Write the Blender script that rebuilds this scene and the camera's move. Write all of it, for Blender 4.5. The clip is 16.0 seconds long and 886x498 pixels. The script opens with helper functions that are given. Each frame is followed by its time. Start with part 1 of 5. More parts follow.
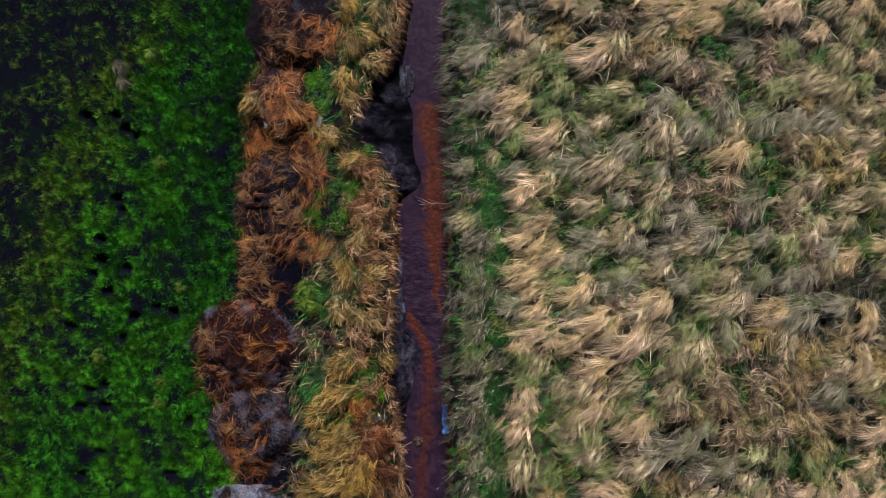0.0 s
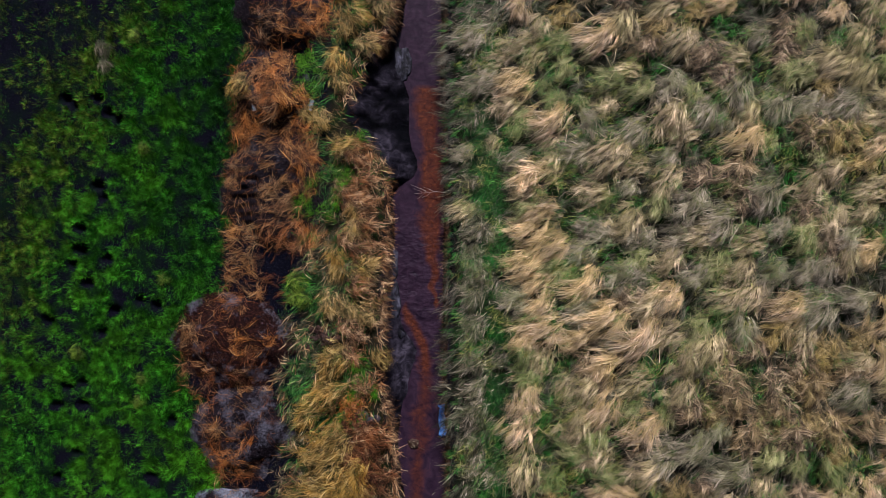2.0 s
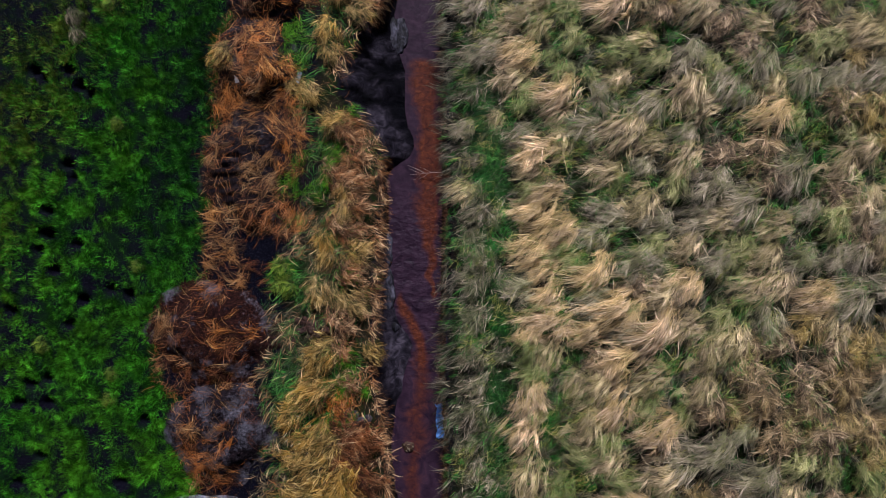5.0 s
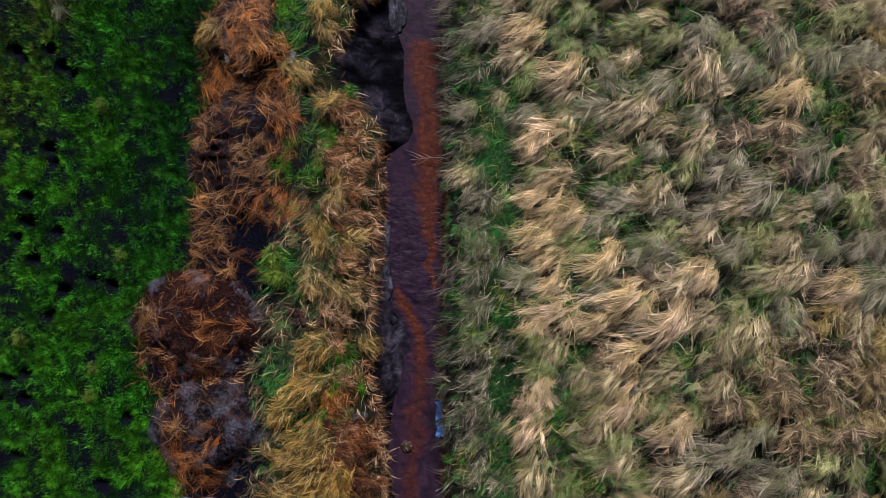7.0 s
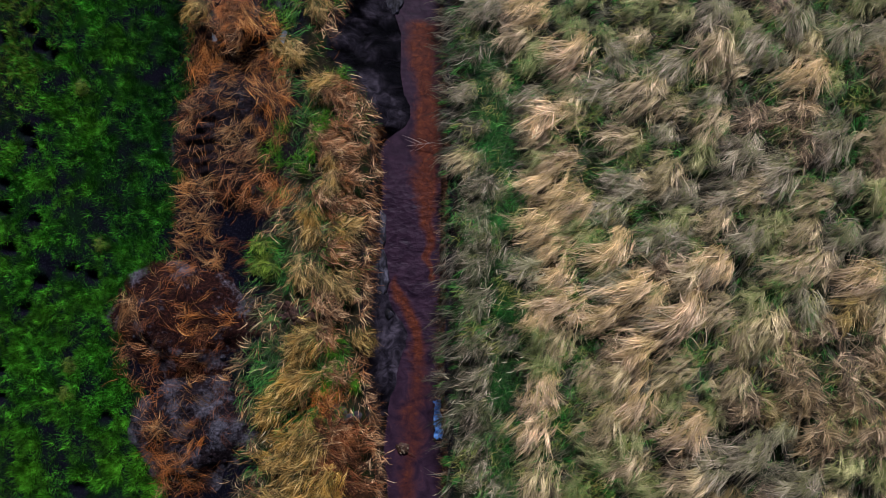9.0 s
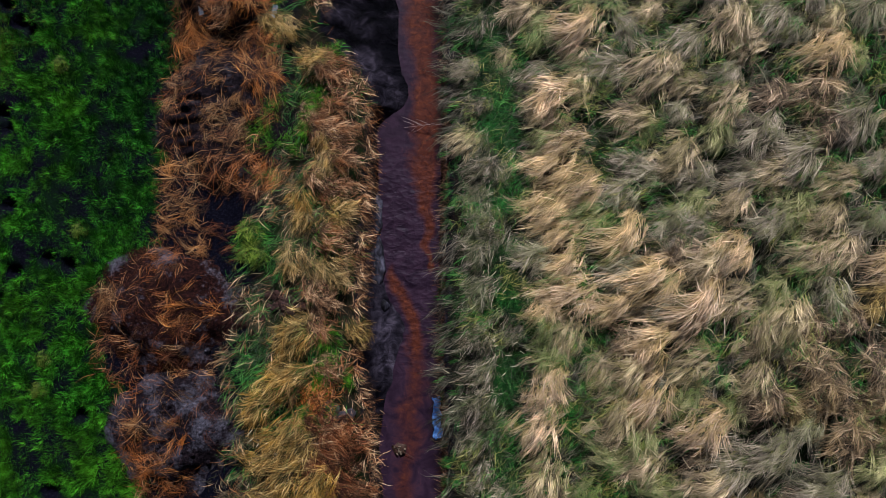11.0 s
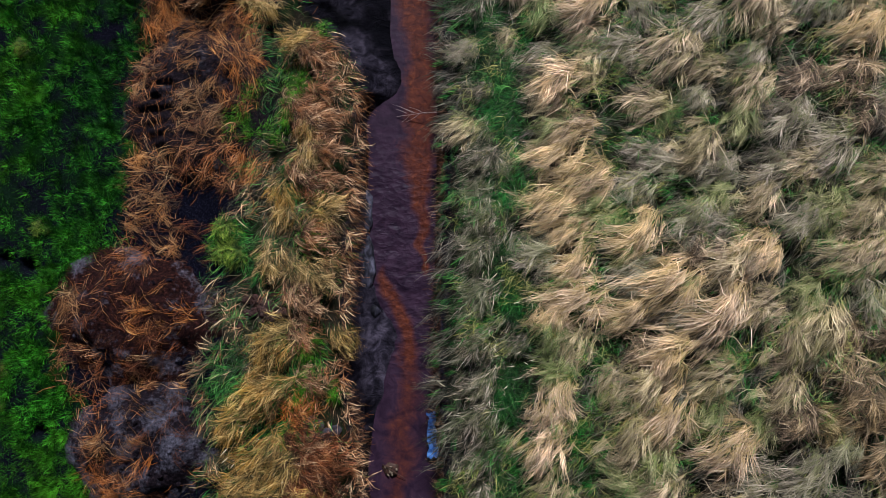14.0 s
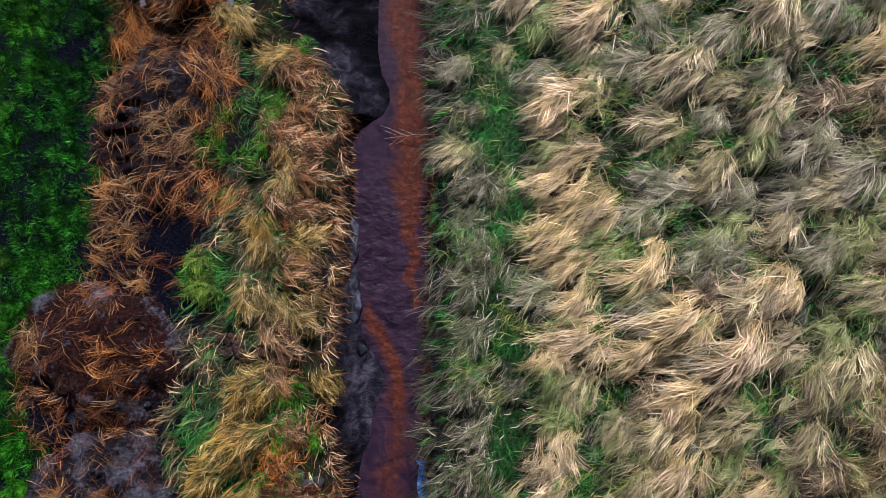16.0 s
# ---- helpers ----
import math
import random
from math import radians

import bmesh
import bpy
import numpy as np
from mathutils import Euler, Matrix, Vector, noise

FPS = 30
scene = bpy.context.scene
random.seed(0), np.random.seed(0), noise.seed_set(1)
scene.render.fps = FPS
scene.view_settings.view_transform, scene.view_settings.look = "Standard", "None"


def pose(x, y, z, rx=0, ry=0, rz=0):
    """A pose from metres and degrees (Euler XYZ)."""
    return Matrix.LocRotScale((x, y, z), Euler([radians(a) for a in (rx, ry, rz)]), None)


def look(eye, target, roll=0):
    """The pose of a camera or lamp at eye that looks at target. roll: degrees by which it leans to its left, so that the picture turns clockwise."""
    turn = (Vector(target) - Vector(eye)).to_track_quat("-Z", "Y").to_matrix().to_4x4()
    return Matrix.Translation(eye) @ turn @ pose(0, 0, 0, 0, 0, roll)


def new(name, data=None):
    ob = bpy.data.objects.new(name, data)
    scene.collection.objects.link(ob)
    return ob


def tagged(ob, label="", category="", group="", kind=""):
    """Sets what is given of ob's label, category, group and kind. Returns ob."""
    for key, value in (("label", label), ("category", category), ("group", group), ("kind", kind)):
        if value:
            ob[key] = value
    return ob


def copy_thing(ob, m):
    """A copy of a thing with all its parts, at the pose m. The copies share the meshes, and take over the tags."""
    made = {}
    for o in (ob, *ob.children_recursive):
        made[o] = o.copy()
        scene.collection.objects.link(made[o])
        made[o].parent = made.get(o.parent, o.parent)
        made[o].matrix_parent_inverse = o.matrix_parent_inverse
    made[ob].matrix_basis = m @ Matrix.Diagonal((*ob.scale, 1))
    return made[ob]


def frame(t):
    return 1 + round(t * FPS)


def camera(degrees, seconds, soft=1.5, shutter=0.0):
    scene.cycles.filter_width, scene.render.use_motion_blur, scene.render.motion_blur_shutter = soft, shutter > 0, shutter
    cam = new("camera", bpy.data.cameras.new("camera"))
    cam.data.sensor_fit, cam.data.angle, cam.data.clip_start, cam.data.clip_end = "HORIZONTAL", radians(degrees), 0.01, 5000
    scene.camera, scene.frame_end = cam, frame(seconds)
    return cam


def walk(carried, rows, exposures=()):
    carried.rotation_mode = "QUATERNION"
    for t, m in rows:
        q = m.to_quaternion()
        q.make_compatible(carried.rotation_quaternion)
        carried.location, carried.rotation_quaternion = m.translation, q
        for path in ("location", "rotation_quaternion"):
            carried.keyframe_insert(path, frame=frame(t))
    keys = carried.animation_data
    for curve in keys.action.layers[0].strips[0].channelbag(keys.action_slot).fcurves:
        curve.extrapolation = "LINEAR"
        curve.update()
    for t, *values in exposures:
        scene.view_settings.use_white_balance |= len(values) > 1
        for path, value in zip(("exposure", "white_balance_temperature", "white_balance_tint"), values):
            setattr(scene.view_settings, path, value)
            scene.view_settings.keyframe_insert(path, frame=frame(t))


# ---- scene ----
# A straight drainage ditch with rust-red water between a green field and rough
# tussock grassland, seen from a slowly sinking drone.  x: east, y: north.
cam = camera(72, 16.0, soft=0.5)
PATH = [
    (0.0, pose(-0.000, -0.000, 15.800, -0.15, 2.02, -0.00)),
    (0.5, pose(0.020, -0.110, 15.609, 0.01, 2.07, 0.04)),
    (1.0, pose(0.038, -0.196, 15.419, 0.21, 2.14, 0.08)),
    (1.5, pose(0.061, -0.293, 15.200, 0.39, 2.18, 0.14)),
    (2.0, pose(0.086, -0.411, 14.958, 0.54, 2.20, 0.19)),
    (2.5, pose(0.101, -0.525, 14.733, 0.69, 2.23, 0.22)),
    (3.0, pose(0.105, -0.623, 14.539, 0.86, 2.26, 0.25)),
    (3.5, pose(0.105, -0.706, 14.365, 1.04, 2.29, 0.29)),
    (6.0, pose(0.053, -1.220, 13.317, 1.98, 2.11, 0.37)),
    (6.5, pose(0.039, -1.320, 13.156, 2.16, 2.10, 0.39)),
    (7.0, pose(0.028, -1.416, 13.015, 2.35, 2.09, 0.42)),
    (7.5, pose(0.022, -1.500, 12.862, 2.56, 2.07, 0.45)),
    (8.0, pose(0.021, -1.592, 12.682, 2.77, 2.05, 0.47)),
    (8.5, pose(0.014, -1.688, 12.488, 2.98, 2.04, 0.49)),
    (9.0, pose(0.016, -1.783, 12.287, 3.22, 2.02, 0.50)),
    (9.5, pose(0.013, -1.901, 12.089, 3.44, 2.00, 0.51)),
    (12.0, pose(-0.017, -2.357, 11.110, 4.68, 1.99, 0.54)),
    (12.5, pose(0.002, -2.382, 10.926, 4.71, 2.05, 0.55)),
    (13.0, pose(0.029, -2.381, 10.742, 4.72, 2.11, 0.57)),
    (13.5, pose(0.053, -2.336, 10.570, 4.74, 2.19, 0.57)),
    (14.0, pose(0.083, -2.231, 10.412, 4.77, 2.27, 0.57)),
    (14.5, pose(0.107, -2.048, 10.260, 4.84, 2.35, 0.55)),
    (15.0, pose(0.131, -1.836, 10.077, 4.92, 2.42, 0.52)),
    (15.5, pose(0.166, -1.664, 9.861, 4.96, 2.45, 0.51)),
    (16.0, pose(0.223, -1.628, 9.630, 4.87, 2.47, 0.52)),
]
walk(cam, PATH, exposures=[(0.0, 0.18, 5800, 18), (12.5, 0.06, 5600, 16), (16.0, 0.48, 5500, 15)])

# ---- world and sun: overcast, softly brighter from the north-east ----
SUN_ELEV, SUN_AZ = 38.0, 6.0
world = bpy.data.worlds.new("sky")
scene.world = world
world.use_nodes = True
wt = world.node_tree
sky = wt.nodes.new("ShaderNodeTexSky")
sky.sky_type = "NISHITA"
sky.sun_disc = False
sky.sun_elevation = radians(SUN_ELEV)
sky.sun_rotation = radians(SUN_AZ)
sky.air_density, sky.dust_density = 1.0, 2.5
bg = wt.nodes["Background"]
bg.inputs["Strength"].default_value = 0.019
wt.links.new(sky.outputs["Color"], bg.inputs["Color"])
sun_data = bpy.data.lights.new("sun", "SUN")
sun_data.energy, sun_data.angle, sun_data.color = 5.7, radians(5), (1.0, 0.96, 0.93)
sun = new("sun", sun_data)
sun.matrix_world = look(
    (20 * math.sin(radians(SUN_AZ)), 20 * math.cos(radians(SUN_AZ)), 20 * math.tan(radians(SUN_ELEV))), (0, 0, 0))

# ---- noise and curves of the plan ----
rng = np.random.default_rng(7)


def lattice(ix, iy, seed):
    h = (ix * 374761393 + iy * 668265263 + seed * 982451653) & 0x7FFFFFFF
    h = ((h ^ (h >> 13)) * 1274126177) & 0x7FFFFFFF
    return ((h ^ (h >> 16)) & 0xFFFF) / 65535.0


def vnoise(x, y, seed=0):
    x, y = np.asarray(x, float), np.asarray(y, float)
    ix, iy = np.floor(x).astype(np.int64), np.floor(y).astype(np.int64)
    fx, fy = x - ix, y - iy
    fx, fy = fx * fx * (3 - 2 * fx), fy * fy * (3 - 2 * fy)
    a, b = lattice(ix, iy, seed), lattice(ix + 1, iy, seed)
    c, d = lattice(ix, iy + 1, seed), lattice(ix + 1, iy + 1, seed)
    return (a + (b - a) * fx) * (1 - fy) + (c + (d - c) * fx) * fy


def fbm(x, y, scale, seed=0, octaves=3):
    total, amp, norm = 0.0, 1.0, 0.0
    for k in range(octaves):
        total = total + amp * vnoise(np.asarray(x) * scale * 2**k, np.asarray(y) * scale * 2**k, seed + 31 * k)
        norm += amp
        amp *= 0.5
    return total / norm


def smooth(a, b, v):
    u = np.clip((v - a) / (b - a), 0, 1)
    return u * u * (3 - 2 * u)


def curve(points):
    pts = sorted((y, x) for x, y in points)
    ys, xs = [p[0] for p in pts], [p[1] for p in pts]
    return lambda y: np.interp(y, ys, xs)


# water's edges and bank tops along the ditch
WATER_W = curve([(-1.36, 9.73), (-1.33, 6.69), (-1.50, 5.16), (-1.43, 4.25), (-1.22, 3.63), (-1.22, 2.72), (-1.07, 1.88), (-1.10, 1.57), (-1.44, 1.35), (-1.83, 1.07), (-1.65, 0.12), (-1.57, -0.95),
                 (-1.51, -1.86), (-1.30, -2.40), (-1.10, -2.85), (-1.10, -3.25), (-1.25, -3.80), (-1.52, -4.62), (-1.68, -5.54), (-1.53, -6.79), (-1.53, -10.13)])
WATER_E = curve([(-0.56, 9.72), (-0.58, 6.68), (-0.56, 3.93), (-0.52, 2.11), (-0.49, 0.89), (-0.49, -0.18), (-0.52, -1.86), (-0.53, -3.69), (-0.43, -4.53), (-0.43, -5.52), (-0.44, -6.78), (-0.44, -10.11)])
BANK_W = curve([(-1.61, 9.36), (-1.61, 6.43), (-1.91, 5.11), (-2.45, 4.24), (-2.76, 3.72), (-2.85, 2.99), (-2.41, 2.40), (-1.97, 1.88), (-1.85, 0.56), (-1.94, -0.62), (-2.02, -1.79), (-2.02, -2.67),
                (-2.02, -3.70), (-1.84, -4.44), (-1.72, -5.32), (-1.56, -6.52), (-1.56, -9.73)])
BANK_E = curve([(-0.38, 9.33), (-0.38, 6.41), (-0.44, 3.78), (-0.38, 2.02), (-0.32, 0.56), (-0.34, -0.91), (-0.38, -2.37), (-0.38, -3.84), (-0.29, -4.72), (-0.32, -6.51), (-0.32, -9.71)])
# limits of the green field, of the bare soil and of the straw strip
FIELD_E = curve([(-5.47, 9.44), (-5.43, 6.48), (-5.08, 5.44), (-5.65, 4.41), (-5.88, 3.38), (-5.83, 2.64), (-5.88, 1.45), (-5.88, -0.18), (-5.99, -1.21), (-6.56, -1.96), (-7.09, -2.70),
                 (-7.09, -3.75), (-6.56, -4.34), (-6.34, -5.37), (-6.19, -6.59), (-6.19, -9.83)])
STRAW_W = curve([(-3.27, 9.39), (-3.27, 6.45), (-3.19, 4.98), (-3.42, 3.51), (-3.49, 2.33), (-3.42, 1.15), (-3.64, 0.12), (-3.86, -0.91), (-4.09, -1.80), (-4.16, -2.98), (-4.31, -4.17),
                 (-4.17, -5.35), (-4.46, -6.57), (-4.47, -9.80)])
SOIL_E = curve([(-8.21, 9.49), (-8.67, 6.53), (-9.20, 5.04), (-10.50, 3.86), (-11.19, 2.07), (-11.73, 0.57), (-12.20, -1.23), (-13.29, -3.04), (-14.70, -10.02)])
WATER_Z = -0.65

# spoil heaps: centre, radii, height
HEAPS = [
    ("a", (-4.43, 5.88), 1.25, 1.25, 0.42), ("b", (-4.79, 3.67), 0.95, 0.95, 0.50), ("c", (-4.73, 1.27), 1.30, 1.75, 0.48),
    ("d", (-5.66, -2.58), 1.50, 1.15, 0.42), ("e", (-5.39, -4.84), 1.15, 1.15, 0.42), ("f", (-5.66, -6.78), 1.05, 0.55, 0.35)]
# pits in the field
PITS = [(-10.04, 3.49), (-9.81, 3.29), (-9.20, 3.52), (-8.94, 3.13), (-8.70, 2.95), (-9.21, 1.29), (-9.08, 0.99), (-9.62, 0.24), (-9.71, -0.30), (-9.59, -0.33), (-8.92, -0.54), (-9.82, -0.69),
        (-9.44, -1.15), (-8.75, -1.85), (-8.10, -1.59), (-7.65, -1.71), (-9.04, -2.39), (-9.55, -3.65), (-9.95, -3.77), (-10.21, -4.22), (-9.53, -4.22), (-9.67, -5.41), (-10.21, -6.05),
        (-10.43, -2.10), (-7.77, -5.99), (-7.24, -4.57)]


def heap_height(hp, x, y):
    _, (cx, cy), rx, ry, h = hp
    wob = 0.77 + 0.5 * fbm(x, y, 0.9, 5) + 0.35 * (fbm(x, y, 2.7, 15) - 0.5)
    r = np.hypot((x - cx) / rx, (y - cy) / ry) / wob
    lump = 0.55 + 0.75 * fbm(x, y, 1.6, 9) + 0.30 * (fbm(x, y, 5.0, 12) - 0.5)
    if hp[0] == "c":
        tread = np.exp(-(((x - cx + 0.72) / 0.40) ** 2 + ((y - cy + 0.25) / 0.75) ** 2))
        lump = lump + 0.22 * tread * 0.5 * np.sin(y * 30 + 2 * fbm(x, y, 1.5, 14))
    return h * lump * (1 - smooth(0.35, 1.08, r)) - 0.05 * smooth(0.95, 1.15, r)


def ground_height(x, y):
    x, y = np.asarray(x, float), np.asarray(y, float)
    z = 0.10 * (fbm(x, y, 0.35, 1) - 0.5) + 0.05 * (fbm(x, y, 1.9, 2) - 0.5)
    east = smooth(0.6, 2.5, x)
    z = z + east * 0.16 * (fbm(x, y, 1.1, 3) - 0.5)
    ww, we, bw, be = WATER_W(y) + 0.22 * (fbm(0 * y, y, 1.7, 8, 4) - 0.5) , WATER_E(y) + 0.10 * (fbm(0 * y, y, 2.1, 7) - 0.5), BANK_W(y), BANK_E(y)
    rough = 0.10 * (fbm(x, y, 3.0, 4) - 0.5)
    bw = bw + rough
    be = be + rough
    u = np.clip((x - bw) / np.maximum(ww - bw, 0.05), 0, 1)
    wide = np.clip((ww - bw - 0.5) / 0.6, 0, 1)
    west = -0.71 * ((1 - wide) * (0.84 * smooth(0, 0.40, u) + 0.16 * smooth(0.35, 1.0, u)) + wide * (0.55 * smooth(0, 0.35, u) + 0.45 * smooth(0.3, 1.0, u)))
    west = west + np.where((u > 0) & (u < 1), wide * (1 - smooth(0.6, 1.0, u)) * (0.26 * (fbm(x, y, 2.2, 6) - 0.5) + 0.10 * (0.5 - np.abs(fbm(x * 1.6, y, 3.6, 16) - 0.5) * 3)), 0.03 * (fbm(x, y, 7.0, 17) - 0.5))
    v = np.clip((be - x) / np.maximum(be - we, 0.05), 0, 1)
    e = -0.71 * smooth(0, 1, v)
    bed = np.where((x > ww) & (x < we), -0.22 * smooth(0, 0.25, np.minimum(x - ww, we - x)), 0)
    ditch = np.where(x < 0.5 * (ww + we), west, e) + bed
    ditch = np.where(x < bw, 0, np.where(x > be, 0, ditch))
    z = np.where((x >= bw) & (x <= be), z * 0.3 + ditch, z)
    for px, py in PITS:
        z = z - 0.20 * np.exp(-(((x - px) / 0.16) ** 2 + ((y - py) / 0.14) ** 2) ** 2)
    far = smooth(25, 60, np.hypot(x, y))
    return z * (1 - far) + far * np.where((x >= bw) & (x <= be), ditch, 0)


def top_height(x, y):
    z = ground_height(x, y)
    for hp in HEAPS:
        z = np.maximum(z, heap_height(hp, x, y))
    return z


# ---- materials ----
def material(name):
    m = bpy.data.materials.new(name)
    m.use_nodes = True
    return m, m.node_tree, m.node_tree.nodes["Principled BSDF"]


def node(nt, kind, props=(), **values):
    n = nt.nodes.new("ShaderNode" + kind)
    for key, value in props:
        if key == "operation":
            n.operation = value
        elif key == "blend":
            n.data_type, n.blend_type = "RGBA", value
        elif key == "attribute":
            n.attribute_name = value
    for key, value in values.items():
        sock = n.inputs[int(key[1:])] if key[0] == "i" and key[1:].isdigit() else n.inputs[key]
        if isinstance(value, bpy.types.NodeSocket):
            nt.links.new(value, sock)
        else:
            sock.default_value = value
    return n


def ramp(nt, fac, stops):
    r = nt.nodes.new("ShaderNodeValToRGB")
    nt.links.new(fac, r.inputs["Fac"])
    el = r.color_ramp.elements
    while len(el) < len(stops):
        el.new(0.5)
    for e, (pos, col) in zip(el, stops):
        e.position, e.color = pos, (*col, 1)
    return r.outputs["Color"]


def mix(nt, fac, a, b, blend="MIX"):
    m = nt.nodes.new("ShaderNodeMix")
    m.data_type, m.blend_type = "RGBA", blend
    for sock, value in ((m.inputs[0], fac), (m.inputs[6], a), (m.inputs[7], b)):
        if isinstance(value, bpy.types.NodeSocket):
            nt.links.new(value, sock)
        else:
            sock.default_value = value if isinstance(value, float) else (*value, 1)
    return m.outputs[2]


def noise_out(nt, scale, detail=4.0, rough=0.6, distort=0.0):
    geo = nt.nodes.new("ShaderNodeNewGeometry")
    return node(nt, "TexNoise", Vector=geo.outputs["Position"], Scale=scale, Detail=detail, Roughness=rough, Distortion=distort).outputs[0]


def bumped(nt, bsdf, height, strength, distance):
    b = node(nt, "Bump", Height=height, Strength=strength, Distance=distance)
    nt.links.new(b.outputs[0], bsdf.inputs["Normal"])


def blade_material(name, palette, root, patch, patch_scale=0.9, rough=0.62, reach=0.35, mottle=2.6, bias=1.0, contrast=1.0, tip=None, gloss=0.12):
    """Grass: each blade its own tone, roots of another colour, patches of a second tint, tips greyed by weather and as
    painted shade.
    """
    m, nt, bsdf = material(name)
    geo = nt.nodes.new("ShaderNodeNewGeometry")
    col = ramp(nt, geo.outputs["Random Per Island"], [(0.12 + 0.78 * (i / max(1, len(palette) - 1)) ** bias, c) for i, c in enumerate(palette)])
    spot = ramp(nt, noise_out(nt, patch_scale, 3.0), [(0.44, (0, 0, 0)), (0.62, (1, 1, 1))])
    tint = node(nt, "Math", (("operation", "MULTIPLY"),), i0=spot, i1=0.75).outputs[0]
    col = mix(nt, tint, col, mix(nt, 0.6, col, patch))
    info = nt.nodes.new("ShaderNodeObjectInfo")
    light = node(nt, "MapRange", Value=info.outputs["Random"], i3=0.80, i4=1.18).outputs[0]
    blotch = node(nt, "MapRange", Value=noise_out(nt, mottle, 2.0), i1=0.32, i2=0.68, i3=1.0 - 0.4 * contrast, i4=1.0 + 0.3 * contrast).outputs[0]
    light = node(nt, "Math", (("operation", "MULTIPLY"),), i0=light, i1=blotch).outputs[0]
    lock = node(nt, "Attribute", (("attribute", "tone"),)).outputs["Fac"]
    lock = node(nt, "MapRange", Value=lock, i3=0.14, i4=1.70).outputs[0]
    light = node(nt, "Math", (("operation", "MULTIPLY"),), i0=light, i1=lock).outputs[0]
    col = node(nt, "HueSaturation", Color=col, Value=light).outputs[0]
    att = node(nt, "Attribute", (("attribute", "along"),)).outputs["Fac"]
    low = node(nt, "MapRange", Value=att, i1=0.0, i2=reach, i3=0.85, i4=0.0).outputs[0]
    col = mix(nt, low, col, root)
    if tip:
        # grey the tips: weathering, plus shade painted on the tussock's lower skirt
        tip_shade = node(nt, "MapRange", Value=att, i1=0.5, i2=1.0, i3=0.0, i4=0.7).outputs[0]
        col = mix(nt, tip_shade, col, tip)
    nt.links.new(col, bsdf.inputs["Base Color"])
    bsdf.inputs["Roughness"].default_value = rough
    bsdf.inputs["Specular IOR Level"].default_value = gloss
    return m


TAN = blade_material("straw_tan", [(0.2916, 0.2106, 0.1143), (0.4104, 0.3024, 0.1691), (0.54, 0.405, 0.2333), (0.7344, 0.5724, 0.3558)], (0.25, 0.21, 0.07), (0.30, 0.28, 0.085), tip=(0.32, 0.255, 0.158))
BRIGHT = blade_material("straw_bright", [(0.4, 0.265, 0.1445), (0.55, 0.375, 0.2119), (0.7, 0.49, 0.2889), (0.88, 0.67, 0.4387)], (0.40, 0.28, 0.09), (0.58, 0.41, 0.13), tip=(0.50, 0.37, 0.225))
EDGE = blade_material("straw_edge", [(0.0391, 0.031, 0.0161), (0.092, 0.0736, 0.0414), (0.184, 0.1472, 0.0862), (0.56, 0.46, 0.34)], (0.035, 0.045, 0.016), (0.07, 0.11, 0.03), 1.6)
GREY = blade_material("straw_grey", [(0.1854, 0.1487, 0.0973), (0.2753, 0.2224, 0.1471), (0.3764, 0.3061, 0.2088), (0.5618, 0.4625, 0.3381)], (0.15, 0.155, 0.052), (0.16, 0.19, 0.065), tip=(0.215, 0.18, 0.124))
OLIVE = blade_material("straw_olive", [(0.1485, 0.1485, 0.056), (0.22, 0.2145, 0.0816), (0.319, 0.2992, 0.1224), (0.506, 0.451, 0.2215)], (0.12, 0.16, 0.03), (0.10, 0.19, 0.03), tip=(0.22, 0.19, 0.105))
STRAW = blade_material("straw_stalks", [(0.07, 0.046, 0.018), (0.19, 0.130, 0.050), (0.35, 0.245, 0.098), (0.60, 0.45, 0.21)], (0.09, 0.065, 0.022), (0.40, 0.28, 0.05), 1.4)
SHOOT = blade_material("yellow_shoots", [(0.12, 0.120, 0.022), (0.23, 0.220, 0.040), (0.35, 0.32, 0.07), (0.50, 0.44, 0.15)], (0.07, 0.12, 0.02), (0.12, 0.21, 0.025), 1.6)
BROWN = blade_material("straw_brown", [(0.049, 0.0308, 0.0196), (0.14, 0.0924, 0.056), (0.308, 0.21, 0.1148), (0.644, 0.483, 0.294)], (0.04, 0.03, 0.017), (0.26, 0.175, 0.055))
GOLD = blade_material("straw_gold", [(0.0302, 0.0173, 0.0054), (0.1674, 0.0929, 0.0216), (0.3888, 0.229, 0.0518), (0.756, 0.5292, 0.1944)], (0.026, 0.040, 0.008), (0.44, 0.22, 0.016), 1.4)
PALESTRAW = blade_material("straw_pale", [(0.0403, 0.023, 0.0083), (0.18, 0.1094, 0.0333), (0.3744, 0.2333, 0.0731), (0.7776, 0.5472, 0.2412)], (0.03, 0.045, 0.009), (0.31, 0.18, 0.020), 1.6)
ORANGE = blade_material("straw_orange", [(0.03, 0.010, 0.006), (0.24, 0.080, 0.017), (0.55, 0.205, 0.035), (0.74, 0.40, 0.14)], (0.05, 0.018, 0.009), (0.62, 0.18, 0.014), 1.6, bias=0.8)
# dead undergrowth, toned down to paint the shadowed gaps between tussocks
UNDER = blade_material("gap_shade_grass", [(0.026, 0.024, 0.0143), (0.066, 0.059, 0.0374), (0.13, 0.113, 0.0748), (0.32, 0.275, 0.198)], (0.014, 0.014, 0.007), (0.05, 0.075, 0.02), 1.3)
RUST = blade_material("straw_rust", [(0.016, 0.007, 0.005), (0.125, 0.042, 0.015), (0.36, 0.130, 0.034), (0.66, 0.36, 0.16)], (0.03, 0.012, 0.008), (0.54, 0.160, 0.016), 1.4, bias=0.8)
